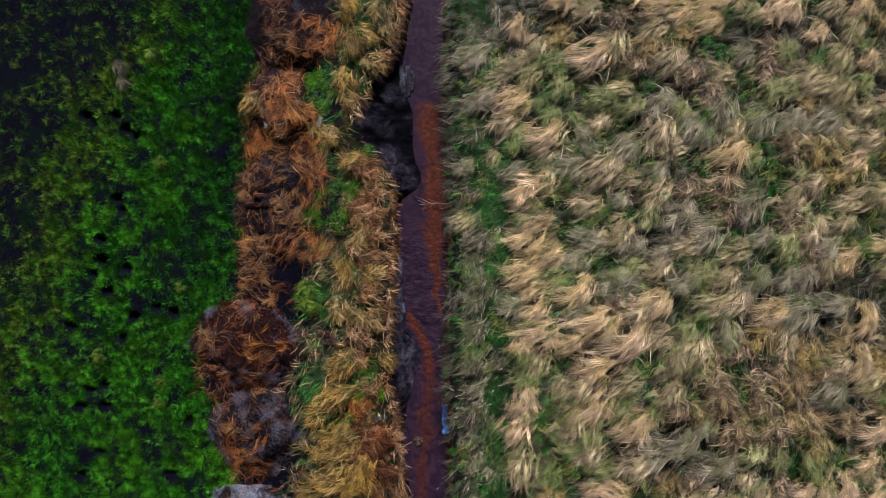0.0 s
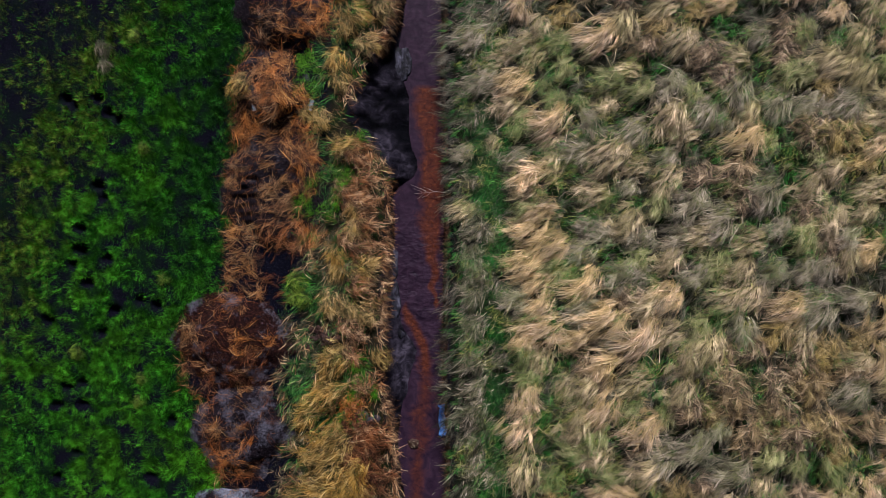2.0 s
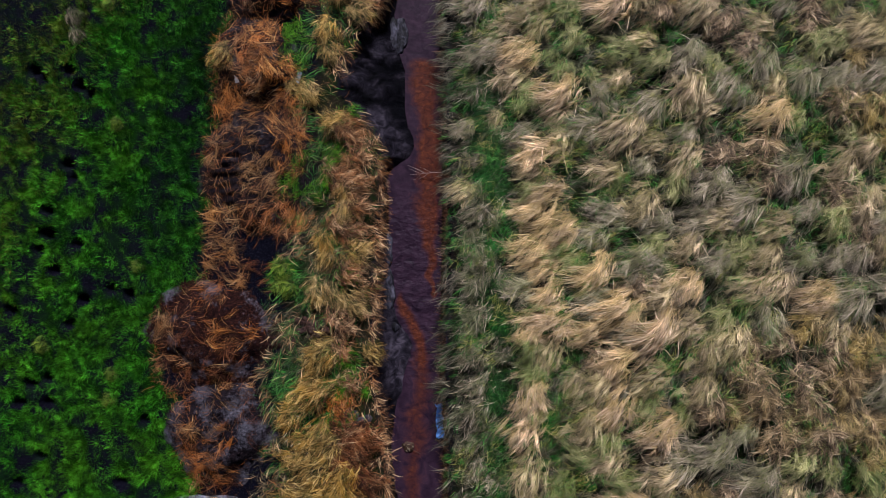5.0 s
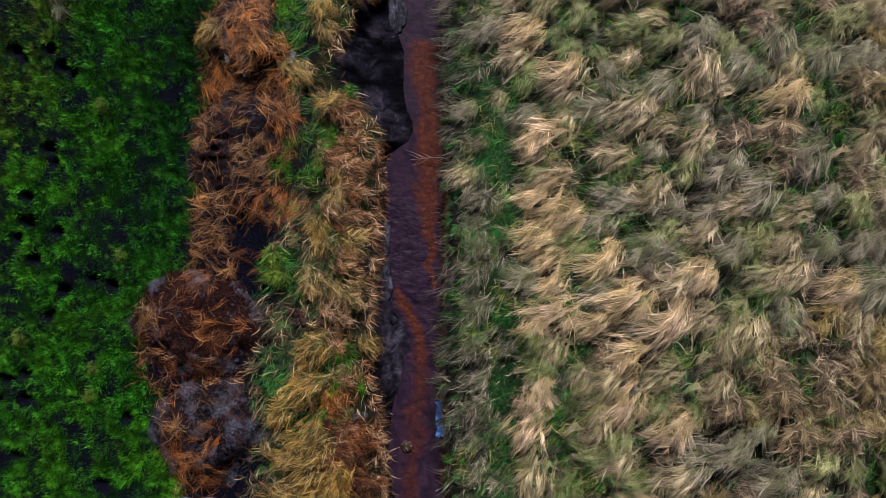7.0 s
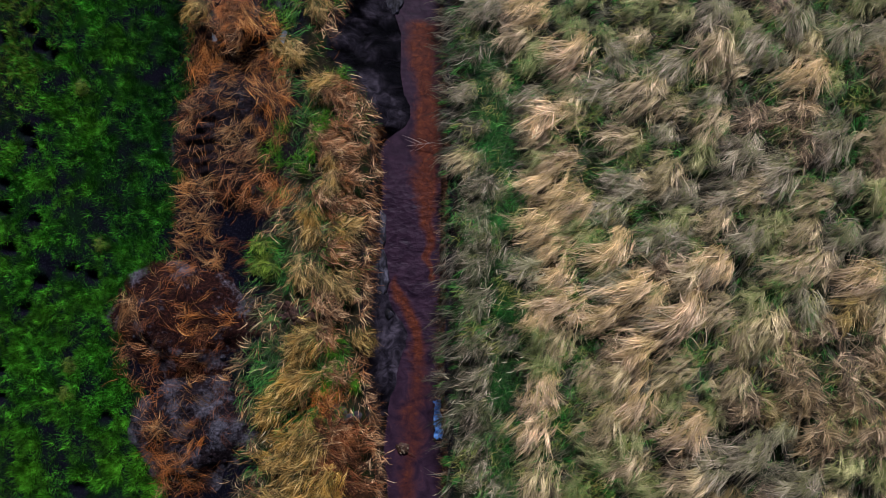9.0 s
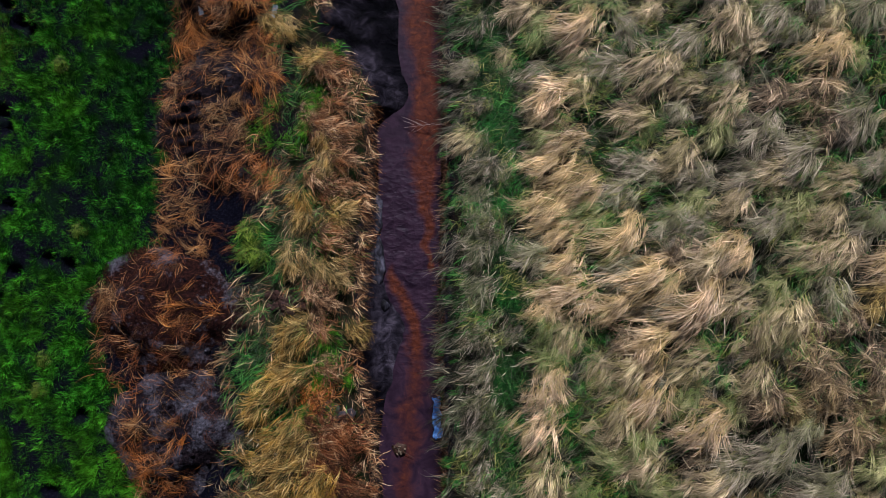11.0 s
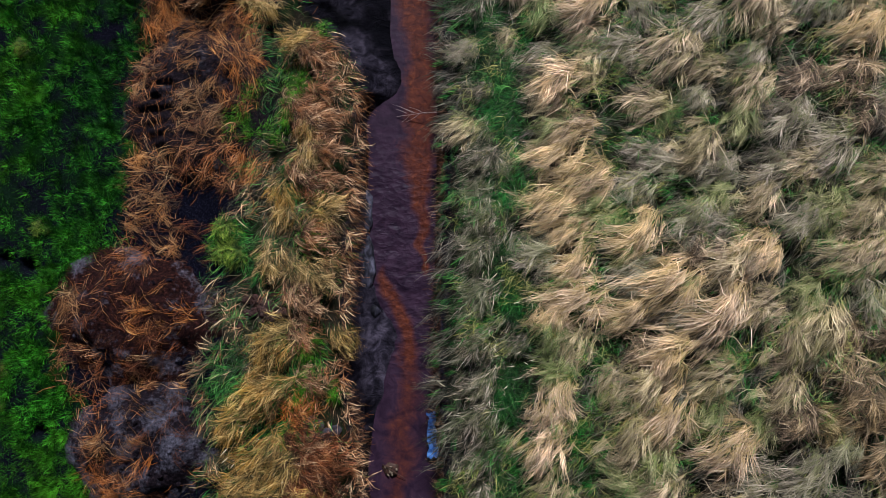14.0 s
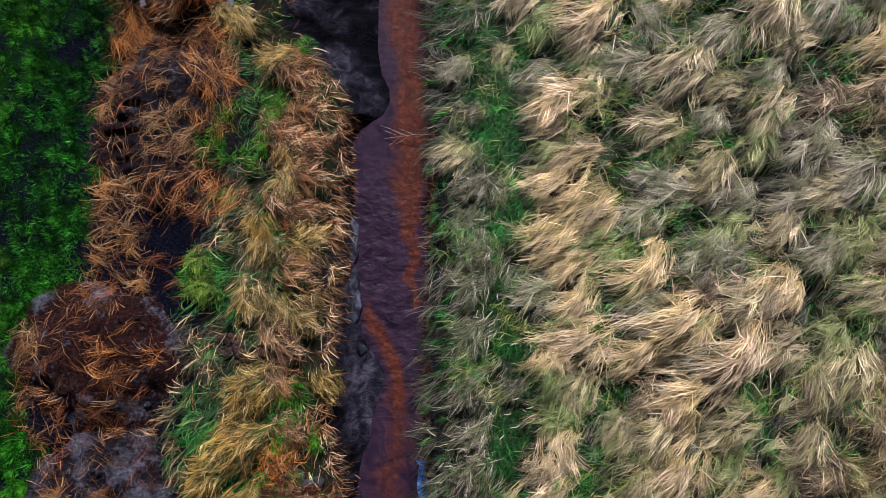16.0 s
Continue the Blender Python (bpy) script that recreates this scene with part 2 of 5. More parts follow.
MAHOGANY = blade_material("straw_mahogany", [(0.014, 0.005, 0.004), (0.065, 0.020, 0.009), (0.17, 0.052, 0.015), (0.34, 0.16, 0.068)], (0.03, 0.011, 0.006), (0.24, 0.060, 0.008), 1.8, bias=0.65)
# darker version of mahogany straw; carries the east bank face's shade in its colour
SHADESTRAW = blade_material("straw_shade", [(0.0128, 0.0064, 0.0048), (0.0512, 0.0208, 0.0128), (0.136, 0.056, 0.0288), (0.384, 0.224, 0.128)], (0.02, 0.009, 0.006), (0.10, 0.035, 0.010), 1.8, bias=0.8)
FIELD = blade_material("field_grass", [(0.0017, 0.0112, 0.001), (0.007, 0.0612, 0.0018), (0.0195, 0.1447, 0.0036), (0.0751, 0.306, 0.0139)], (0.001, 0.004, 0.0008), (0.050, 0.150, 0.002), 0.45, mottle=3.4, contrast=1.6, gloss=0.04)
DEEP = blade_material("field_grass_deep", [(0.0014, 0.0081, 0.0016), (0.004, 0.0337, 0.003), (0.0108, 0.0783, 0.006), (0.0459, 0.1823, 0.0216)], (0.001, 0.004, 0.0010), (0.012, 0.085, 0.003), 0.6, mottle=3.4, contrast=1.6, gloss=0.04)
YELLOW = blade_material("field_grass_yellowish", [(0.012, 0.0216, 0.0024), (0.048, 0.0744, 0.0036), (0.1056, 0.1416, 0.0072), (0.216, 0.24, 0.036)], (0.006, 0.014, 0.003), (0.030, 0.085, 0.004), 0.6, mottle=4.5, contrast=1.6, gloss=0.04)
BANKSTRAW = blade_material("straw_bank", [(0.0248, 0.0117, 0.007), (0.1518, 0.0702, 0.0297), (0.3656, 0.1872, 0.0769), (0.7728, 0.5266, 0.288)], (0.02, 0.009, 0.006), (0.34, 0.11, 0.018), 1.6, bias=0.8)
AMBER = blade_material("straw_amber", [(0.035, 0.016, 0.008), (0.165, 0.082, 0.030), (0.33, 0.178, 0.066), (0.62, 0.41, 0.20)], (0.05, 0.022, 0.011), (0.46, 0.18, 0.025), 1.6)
# darker undergrowth for the bank strip, gap shade included in its tones
BANK_UNDER = blade_material("bank_gap_shade_grass", [(0.010, 0.008, 0.005), (0.040, 0.032, 0.018), (0.095, 0.074, 0.040), (0.20, 0.155, 0.090)], (0.014, 0.014, 0.007), (0.05, 0.075, 0.02), 1.3)
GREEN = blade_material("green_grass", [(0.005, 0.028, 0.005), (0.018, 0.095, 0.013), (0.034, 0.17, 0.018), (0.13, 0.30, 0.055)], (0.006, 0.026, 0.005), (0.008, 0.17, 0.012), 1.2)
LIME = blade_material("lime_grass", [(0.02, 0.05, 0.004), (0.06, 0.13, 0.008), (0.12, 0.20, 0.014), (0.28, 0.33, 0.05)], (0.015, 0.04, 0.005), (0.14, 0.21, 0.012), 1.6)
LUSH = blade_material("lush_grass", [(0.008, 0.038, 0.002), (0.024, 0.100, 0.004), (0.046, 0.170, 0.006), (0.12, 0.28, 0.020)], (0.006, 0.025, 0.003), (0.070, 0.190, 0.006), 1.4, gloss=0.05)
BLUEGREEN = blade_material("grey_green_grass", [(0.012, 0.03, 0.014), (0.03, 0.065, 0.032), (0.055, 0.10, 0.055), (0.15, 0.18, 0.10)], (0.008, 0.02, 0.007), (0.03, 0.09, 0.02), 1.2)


def ground_material():
    m, nt, bsdf = material("peaty_ground")
    fine, broad = noise_out(nt, 34.0, 6.0, 0.7), noise_out(nt, 2.2, 5.0, 0.6)
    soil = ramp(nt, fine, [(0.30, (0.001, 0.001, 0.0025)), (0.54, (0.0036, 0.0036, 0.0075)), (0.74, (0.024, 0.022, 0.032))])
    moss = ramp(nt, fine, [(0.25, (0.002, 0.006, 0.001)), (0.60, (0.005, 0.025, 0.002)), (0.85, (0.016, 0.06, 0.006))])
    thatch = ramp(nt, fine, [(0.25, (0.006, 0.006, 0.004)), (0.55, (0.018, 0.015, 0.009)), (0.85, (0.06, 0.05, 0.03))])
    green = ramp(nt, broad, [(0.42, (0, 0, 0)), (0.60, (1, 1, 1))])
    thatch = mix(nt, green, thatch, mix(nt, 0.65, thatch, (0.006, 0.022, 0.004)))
    geo = nt.nodes.new("ShaderNodeNewGeometry")
    drawn = node(nt, "VectorMath", (("operation", "MULTIPLY"),), i0=geo.outputs["Position"], i1=(2.4, 3.4, 2.0)).outputs[0]
    clay = node(nt, "TexNoise", Vector=drawn, Scale=1.0, Detail=5.0, Roughness=0.68, Distortion=0.8).outputs[0]
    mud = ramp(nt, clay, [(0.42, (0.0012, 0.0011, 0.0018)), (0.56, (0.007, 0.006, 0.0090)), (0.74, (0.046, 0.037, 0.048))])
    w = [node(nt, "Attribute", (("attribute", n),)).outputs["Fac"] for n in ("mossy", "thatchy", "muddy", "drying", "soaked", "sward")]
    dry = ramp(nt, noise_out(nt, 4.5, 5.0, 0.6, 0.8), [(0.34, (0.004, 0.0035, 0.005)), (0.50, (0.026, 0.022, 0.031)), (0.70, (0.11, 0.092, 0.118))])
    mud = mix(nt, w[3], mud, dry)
    # blacken low mud: soaked near the water, painted shade under the bank
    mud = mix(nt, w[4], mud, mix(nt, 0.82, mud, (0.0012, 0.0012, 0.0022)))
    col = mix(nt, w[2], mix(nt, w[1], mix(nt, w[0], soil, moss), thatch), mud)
    straw = ramp(nt, broad, [(0.35, (0.09, 0.080, 0.045)), (0.65, (0.24, 0.195, 0.115))])
    sward = mix(nt, w[1], ramp(nt, broad, [(0.35, (0.006, 0.028, 0.003)), (0.65, (0.018, 0.075, 0.005))]), straw)
    col = mix(nt, w[5], col, sward)
    nt.links.new(col, bsdf.inputs["Base Color"])
    wet = node(nt, "MapRange", Value=w[2], i3=0.95, i4=0.5).outputs[0]
    nt.links.new(wet, bsdf.inputs["Roughness"])
    bsdf.inputs["Specular IOR Level"].default_value = 0.02
    relief = node(nt, "Math", (("operation", "MULTIPLY"),), i0=clay, i1=w[2]).outputs[0]
    relief = node(nt, "Math", (("operation", "MULTIPLY_ADD"),), i0=fine, i1=0.4, i2=relief).outputs[0]
    bumped(nt, bsdf, relief, 1.0, 0.07)
    return m


def peat_material(name, crust, crust_from, low=(0.011, 0.008, 0.010), high=(0.050, 0.032, 0.034)):
    m, nt, bsdf = material(name)
    fine = noise_out(nt, 22.0, 6.0, 0.7)
    dark = ramp(nt, fine, [(0.32, (0.002, 0.0015, 0.0022)), (0.53, low), (0.78, high)])
    pale = ramp(nt, fine, [(0.30, (0.012, 0.012, 0.015)), (0.72, crust)])
    crumb = node(nt, "Math", (("operation", "MULTIPLY_ADD"),), i0=noise_out(nt, 13.0, 5.0, 0.75, 0.6), i1=0.55, i2=noise_out(nt, 1.7, 4.0, 0.6)).outputs[0]
    patch = ramp(nt, crumb, [(crust_from + 0.27, (0, 0, 0)), (crust_from + 0.50, (1, 1, 1))])
    nt.links.new(mix(nt, patch, dark, pale), bsdf.inputs["Base Color"])
    bsdf.inputs["Roughness"].default_value = 0.9
    bsdf.inputs["Specular IOR Level"].default_value = 0.03
    bumped(nt, bsdf, fine, 1.0, 0.05)
    return m


GROUND = ground_material()
PEAT = peat_material("dark_peat", (0.07, 0.07, 0.085), 0.56)
PEAT_GREY = peat_material("crusted_peat", (0.15, 0.143, 0.175), 0.47, (0.010, 0.007, 0.009), (0.044, 0.028, 0.030))
PEAT_RED = peat_material("red_peat", (0.19, 0.178, 0.215), 0.52, (0.016, 0.006, 0.005), (0.075, 0.026, 0.018))
PEAT_PALE = peat_material("pale_crusted_peat", (0.34, 0.37, 0.44), 0.42)


def water_material():
    m, nt, bsdf = material("rusty_water")
    rust = node(nt, "Attribute", (("attribute", "rust"),)).outputs["Fac"]
    swirl = noise_out(nt, 3.0, 5.0, 0.6, 1.5)
    murk = ramp(nt, swirl, [(0.3, (0.012, 0.0062, 0.0125)), (0.7, (0.034, 0.0175, 0.030))])
    floc = ramp(nt, noise_out(nt, 9.0, 6.0, 0.65, 0.8), [(0.3, (0.025, 0.0075, 0.0065)), (0.55, (0.070, 0.018, 0.0095)), (0.8, (0.145, 0.040, 0.014))])
    edge = node(nt, "Math", (("operation", "ADD"),), i0=rust, i1=node(nt, "MapRange", Value=swirl, i3=-0.45, i4=0.45).outputs[0]).outputs[0]
    fac = ramp(nt, edge, [(0.22, (0, 0, 0)), (0.85, (1, 1, 1))])
    nt.links.new(mix(nt, fac, murk, floc), bsdf.inputs["Base Color"])
    nt.links.new(node(nt, "MapRange", Value=fac, i3=0.5, i4=0.62).outputs[0], bsdf.inputs["Roughness"])
    bsdf.inputs["IOR"].default_value = 1.33
    geo = nt.nodes.new("ShaderNodeNewGeometry")
    squash = node(nt, "VectorMath", (("operation", "MULTIPLY"),), i0=geo.outputs["Position"], i1=(4.6, 7.5, 1.0)).outputs[0]
    folds = node(nt, "TexNoise", Vector=squash, Scale=1.0, Detail=2.0, Roughness=0.45, Distortion=0.7).outputs[0]
    folds = ramp(nt, folds, [(0.34, (0, 0, 0)), (0.42, (0.4, 0.4, 0.4)), (0.47, (0.3, 0.3, 0.3)), (0.54, (0.75, 0.75, 0.75)), (0.58, (0.65, 0.65, 0.65)), (0.66, (1, 1, 1))])
    w = node(nt, "Attribute", (("attribute", "wrinkled"),)).outputs["Fac"]
    warp = node(nt, "VectorMath", (("operation", "MULTIPLY"),), i0=geo.outputs["Position"], i1=(6.5, 9.5, 1.0)).outputs[0]
    warp = node(nt, "VectorMath", (("operation", "ADD"),), i0=warp, i1=node(nt, "TexNoise", Vector=warp, Scale=0.8, Detail=2.0).outputs["Color"]).outputs[0]
    scales = node(nt, "TexVoronoi", Vector=warp, Scale=1.0, Randomness=0.9).outputs["Distance"]
    folds = node(nt, "Math", (("operation", "MULTIPLY_ADD"),), i0=folds, i1=0.45, i2=scales).outputs[0]
    folds = node(nt, "Math", (("operation", "MULTIPLY"),), i0=folds, i1=w).outputs[0]
    ripple = node(nt, "Math", (("operation", "MULTIPLY_ADD"),), i0=noise_out(nt, 9.0, 4.0, 0.55, 1.0), i1=0.25, i2=folds).outputs[0]
    bsdf.inputs["Specular IOR Level"].default_value = 0.13
    bumped(nt, bsdf, ripple, 0.6, 0.028)
    return m


def plain_material(name, dark, light, scale=30.0, rough=0.7, bump=0.3):
    m, nt, bsdf = material(name)
    n = noise_out(nt, scale, 5.0)
    nt.links.new(ramp(nt, n, [(0.3, dark), (0.7, light)]), bsdf.inputs["Base Color"])
    bsdf.inputs["Roughness"].default_value = rough
    bsdf.inputs["Specular IOR Level"].default_value = 0.25
    bumped(nt, bsdf, n, bump, 0.01)
    return m


WATER = water_material()
def clay_material():
    """Wet clay smeared along the ditch: long pale and black streaks."""
    m, nt, bsdf = material("streaked_clay")
    geo = nt.nodes.new("ShaderNodeNewGeometry")
    drawn = node(nt, "VectorMath", (("operation", "MULTIPLY"),), i0=geo.outputs["Position"], i1=(8.0, 3.2, 6.0)).outputs[0]
    streak = node(nt, "TexNoise", Vector=drawn, Scale=1.0, Detail=6.0, Roughness=0.62, Distortion=1.0).outputs[0]
    col = ramp(nt, streak, [(0.34, (0.004, 0.004, 0.0055)), (0.48, (0.027, 0.025, 0.034)), (0.64, (0.092, 0.088, 0.115))])
    blot = ramp(nt, noise_out(nt, 5.0, 4.0), [(0.40, (0.25, 0.25, 0.25)), (0.62, (1, 1, 1))])
    nt.links.new(mix(nt, 1.0, col, blot, "MULTIPLY"), bsdf.inputs["Base Color"])
    bsdf.inputs["Roughness"].default_value = 0.6
    bsdf.inputs["Specular IOR Level"].default_value = 0.12
    bumped(nt, bsdf, streak, 0.9, 0.04)
    return m


CLAY = clay_material()
# blue of the sky mirrored in open water, painted as a base colour
BLUE = plain_material("blue_sky_reflection", (0.02, 0.075, 0.27), (0.12, 0.28, 0.62), 9.0, 0.45)
PALE = plain_material("pale_plastic", (0.12, 0.17, 0.23), (0.34, 0.41, 0.47), 14.0, 0.45)
STONE = plain_material("grey_stone", (0.008, 0.008, 0.010), (0.055, 0.052, 0.062), 14.0, 0.85)
BARK = plain_material("bleached_bark", (0.18, 0.13, 0.115), (0.42, 0.33, 0.29), 40.0, 0.8)
FLAKE = plain_material("bleached_flake", (0.07, 0.05, 0.03), (0.20, 0.15, 0.10), 40.0, 0.7)
ROT = plain_material("rotten_leaf", (0.015, 0.007, 0.004), (0.06, 0.028, 0.014), 30.0, 0.7)


# ---- mesh helpers ----
def mesh_of(name, verts, faces, mat, attrs=(), flat=False):
    me = bpy.data.meshes.new(name)
    me.from_pydata(verts, [], faces)
    for key, values in attrs:
        me.attributes.new(key, "FLOAT", "POINT").data.foreach_set("value", np.asarray(values, np.float32))
    me.materials.append(mat)
    me.polygons.foreach_set("use_smooth", [not flat] * len(me.polygons))
    return me


def part(name, me, parent, label=""):
    ob = new(name, me)
    ob.parent = parent
    return tagged(ob, label, kind="") if label else ob


def ribbons(base, az, length, lift0, lift1, width, segs=4, curl=None):
    """Curved tapering blades: base points, heading, length, elevation at root and tip (radians), width."""
    n = len(base)
    az = np.asarray(az, float)
    curl = np.zeros(n) if curl is None else curl
    pts = np.zeros((n, segs + 1, 3))
    pts[:, 0] = base
    phase = (az * 37.0) % (2 * np.pi)
    for k in range(segs):
        s = (k + 0.5) / segs
        el, a = lift0 + (lift1 - lift0) * s, az + curl * s + 0.22 * np.sin(7.5 * s + phase)
        step = np.stack([np.cos(el) * np.cos(a), np.cos(el) * np.sin(a), np.sin(el)], -1) * (length / segs)[:, None]
        pts[:, k + 1] = pts[:, k] + step
    side = np.stack([-np.sin(az), np.cos(az), np.zeros(n)], -1)
    s = np.arange(segs) / segs
    half = 0.5 * width[:, None] * np.clip(1.05 - s**2, 0.2, 1)
    left = pts[:, :segs] + side[:, None] * half[..., None]
    right = pts[:, :segs] - side[:, None] * half[..., None]
    verts = np.concatenate([np.stack([left, right], 2).reshape(n, 2 * segs, 3), pts[:, segs:]], 1)
    m = 2 * segs + 1
    off = (np.arange(n) * m)[:, None]
    quads = [off + np.array([2 * k, 2 * k + 1, 2 * k + 3, 2 * k + 2]) for k in range(segs - 1)]
    faces = (np.concatenate(quads).tolist() if quads else []) + (off + np.array([2 * segs - 2, 2 * segs - 1, 2 * segs])).tolist()
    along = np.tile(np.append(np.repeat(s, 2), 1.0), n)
    return verts.reshape(-1, 3), faces, along


def blades(name, mat, base, az, length, lift0, lift1, width, segs=4, curl=None, tone=None):
    """tone: how bleached each blade is, 0 to 1; tussocks also raise it on crowns as if lit."""
    v, f, along = ribbons(np.asarray(base, float), az, length, lift0, lift1, width, segs, curl)
    tone = np.full(len(base), 0.5) if tone is None else tone
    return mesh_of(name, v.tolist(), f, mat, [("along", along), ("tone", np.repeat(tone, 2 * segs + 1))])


def lump_mesh(name, mat, seed, rough=0.35, flat=0.7):
    bm = bmesh.new()
    bmesh.ops.create_icosphere(bm, subdivisions=2, radius=1.0)
    for v in bm.verts:
        d = 1 + rough * (noise.noise(v.co * 1.4 + Vector((seed * 7.1, 0, 0))) + 0.5 * noise.noise(v.co * 3.1 + Vector((0, seed * 3.3, 0))))
        v.co = Vector((v.co.x * d, v.co.y * d, v.co.z * d * flat))
    me = bpy.data.meshes.new(name)
    bm.to_mesh(me)
    bm.free()
    me.materials.append(mat)
    me.polygons.foreach_set("use_smooth", [True] * len(me.polygons))
    return me


# ---- ground: one sheet, fine in the middle and coarse to the horizon ----
def spread(lo, hi, step, far):
    core = np.arange(lo, hi + step / 2, step)
    out, d, at = [], step, 0.0
    while at < far:
        d *= 1.35
        at += d
        out.append(at)
    out = np.array(out)
    return np.concatenate([lo - out[::-1], core, hi + out])


gx, gy = spread(-13.0, 11.5, 0.08, 900), spread(-8.0, 8.0, 0.08, 900)
X, Y = np.meshgrid(gx, gy)
Z = ground_height(X, Y)
nx, ny = len(gx), len(gy)
idx = np.arange(nx * ny).reshape(ny, nx)
quads = np.stack([idx[:-1, :-1], idx[:-1, 1:], idx[1:, 1:], idx[1:, :-1]], -1).reshape(-1, 4)


def field_cover(x, y):
    """How thickly the green field's grass grows, 0 to 1."""
    inside = smooth(0.15, -0.15, x - FIELD_E(y) - 0.12 - 0.9 * (fbm(x, y, 1.2, 20) - 0.5))
    bare = smooth(-0.9, 0.9, x - SOIL_E(y) + 1.6 * (fbm(x, y, 1.1, 21) - 0.5))
    gaps = smooth(0.30, 0.44, fbm(x, y, 1.5, 22))
    holes = smooth(0.30, 0.42, fbm(x, y, 3.1, 25, 2))
    for bx, by, br in BARE:
        holes = holes * (1 - 1.3 * np.exp(-((((x - bx) ** 2 + (y - by) ** 2) / br**2) ** 2)))
    return inside * (0.16 + 0.84 * bare) * (0.5 + 0.5 * gaps) * (0.30 + 0.70 * holes)


# bare places in the field: place and radius
BARE = [(-8.72, -4.51, 0.29), (-8.22, -5.54, 0.40), (-7.73, -6.07, 0.27), (-7.10, -6.26, 0.33), (-8.07, -1.58, 0.21), (-7.69, -1.76, 0.21), (-7.05, 5.00, 0.24),
        (-8.00, 0.55, 0.17), (-7.59, 1.03, 0.14), (-10.26, -0.07, 0.32), (-10.03, -1.16, 0.40), (-10.56, -2.66, 0.35), (-6.70, 4.72, 0.19), (-7.25, 4.52, 0.19)]
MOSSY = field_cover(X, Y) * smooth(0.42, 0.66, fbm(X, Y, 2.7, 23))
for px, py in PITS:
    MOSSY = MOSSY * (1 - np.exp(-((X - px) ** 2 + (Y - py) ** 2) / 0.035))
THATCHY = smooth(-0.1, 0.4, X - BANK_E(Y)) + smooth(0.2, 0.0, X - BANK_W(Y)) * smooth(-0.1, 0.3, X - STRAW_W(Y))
MUDDY = ((X > BANK_W(Y) - 0.08) & (X < BANK_E(Y) + 0.1)).astype(float)
# clay stays off the bank's foot, where black mud paints the shadow
CLAYEY = np.exp(-(((X + 1.45) / 0.34) ** 2) - ((Y + 3.30) / 0.95) ** 2) + 0.8 * np.exp(-(((X + 1.75) / 0.22) ** 2) - ((Y + 1.3) / 1.0) ** 2) + 0.9 * np.exp(-(((X + 1.62) / 0.30) ** 2) - ((Y - 1.50) / 0.35) ** 2)
SOAKED_SHADED = MUDDY * smooth(-0.42, -0.58, Z) * np.clip(1 - 1.6 * CLAYEY, 0, 1) * smooth(0.60, 0.40, fbm(X, Y, 1.3, 26))
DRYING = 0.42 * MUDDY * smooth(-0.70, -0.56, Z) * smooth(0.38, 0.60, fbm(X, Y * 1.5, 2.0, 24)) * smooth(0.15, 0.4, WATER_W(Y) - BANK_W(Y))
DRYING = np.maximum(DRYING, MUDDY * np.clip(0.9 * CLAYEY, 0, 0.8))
SWARD = (1 - MUDDY) * np.maximum(smooth(12.2, 13.6, np.abs(X + 0.8)), smooth(7.2, 8.4, np.abs(Y)))
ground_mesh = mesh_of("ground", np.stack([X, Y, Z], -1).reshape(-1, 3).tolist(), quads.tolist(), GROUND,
                      [("mossy", MOSSY.ravel()), ("thatchy", np.clip(THATCHY, 0, 1).ravel()), ("muddy", MUDDY.ravel()), ("drying", DRYING.ravel()), ("soaked", SOAKED_SHADED.ravel()), ("sward", SWARD.ravel())])
ground = tagged(new("ground", ground_mesh), "dark peaty farmland soil cut by a straight ditch", "ground", kind="structure")

# ---- water in the ditch ----
wy = np.concatenate([np.linspace(-900, -9, 30), np.arange(-8.9, 9, 0.06), np.linspace(9, 900, 30)])
wu = np.linspace(0, 1, 29)
WX = (WATER_W(wy) - 0.18)[:, None] + ((WATER_E(wy) + 0.18) - (WATER_W(wy) - 0.18))[:, None] * wu
WY = np.repeat(wy[:, None], len(wu), 1)
wrinkle = 0.15 + 0.85 * smooth(0.9, -0.6, np.abs(WY + 1.6) - 1.8)
WZ = WATER_Z + 0.022 * wrinkle * (fbm(WX * 1.2, WY * 3.2, 3.4, 40, 2) - 0.5) * 2
# two bands of orange floc: middle and half width along the ditch
FLOC_N, WIDE_N = curve([(-0.92, 4.45), (-0.91, 3.44), (-0.90, 2.91), (-0.87, 2.41), (-0.81, 1.85), (-0.79, 1.40), (-0.77, 1.03), (-0.88, 0.29), (-0.79, -0.25), (-0.76, -0.79), (-0.76, -1.27), (-0.73, -1.63), (-0.69, -2.09)]), curve([(0.32, 4.45), (0.32, 3.44), (0.29, 2.91), (0.20, 2.41), (0.26, 1.85), (0.26, 1.40), (0.24, 1.03), (0.20, 0.29), (0.17, -0.25), (0.10, -0.79), (0.07, -1.27), (0.04, -1.63), (0.02, -2.09)])
FLOC_S, WIDE_S = curve([(-1.43, -1.46), (-1.43, -1.85), (-1.29, -2.24), (-1.11, -2.55), (-0.96, -2.83), (-0.92, -3.38), (-0.90, -3.90), (-1.05, -4.41), (-1.08, -4.75), (-1.10, -5.42)]), curve([(0.02, -1.46), (0.10, -1.85), (0.14, -2.24), (0.15, -2.55), (0.14, -2.83), (0.17, -3.38), (0.20, -3.90), (0.29, -4.41), (0.29, -4.75), (0.24, -5.42)])
top_n, end_n, top_s = 4.05, -1.64, -1.64
waver = 0.30 * (fbm(WX, WY, 2.4, 43) - 0.5)
band_n = np.exp(-(((WX - FLOC_N(WY) + waver) / (1.1 * WIDE_N(WY))) ** 2)) * smooth(top_n, top_n - 0.3, WY) * smooth(end_n - 0.3, end_n, WY)
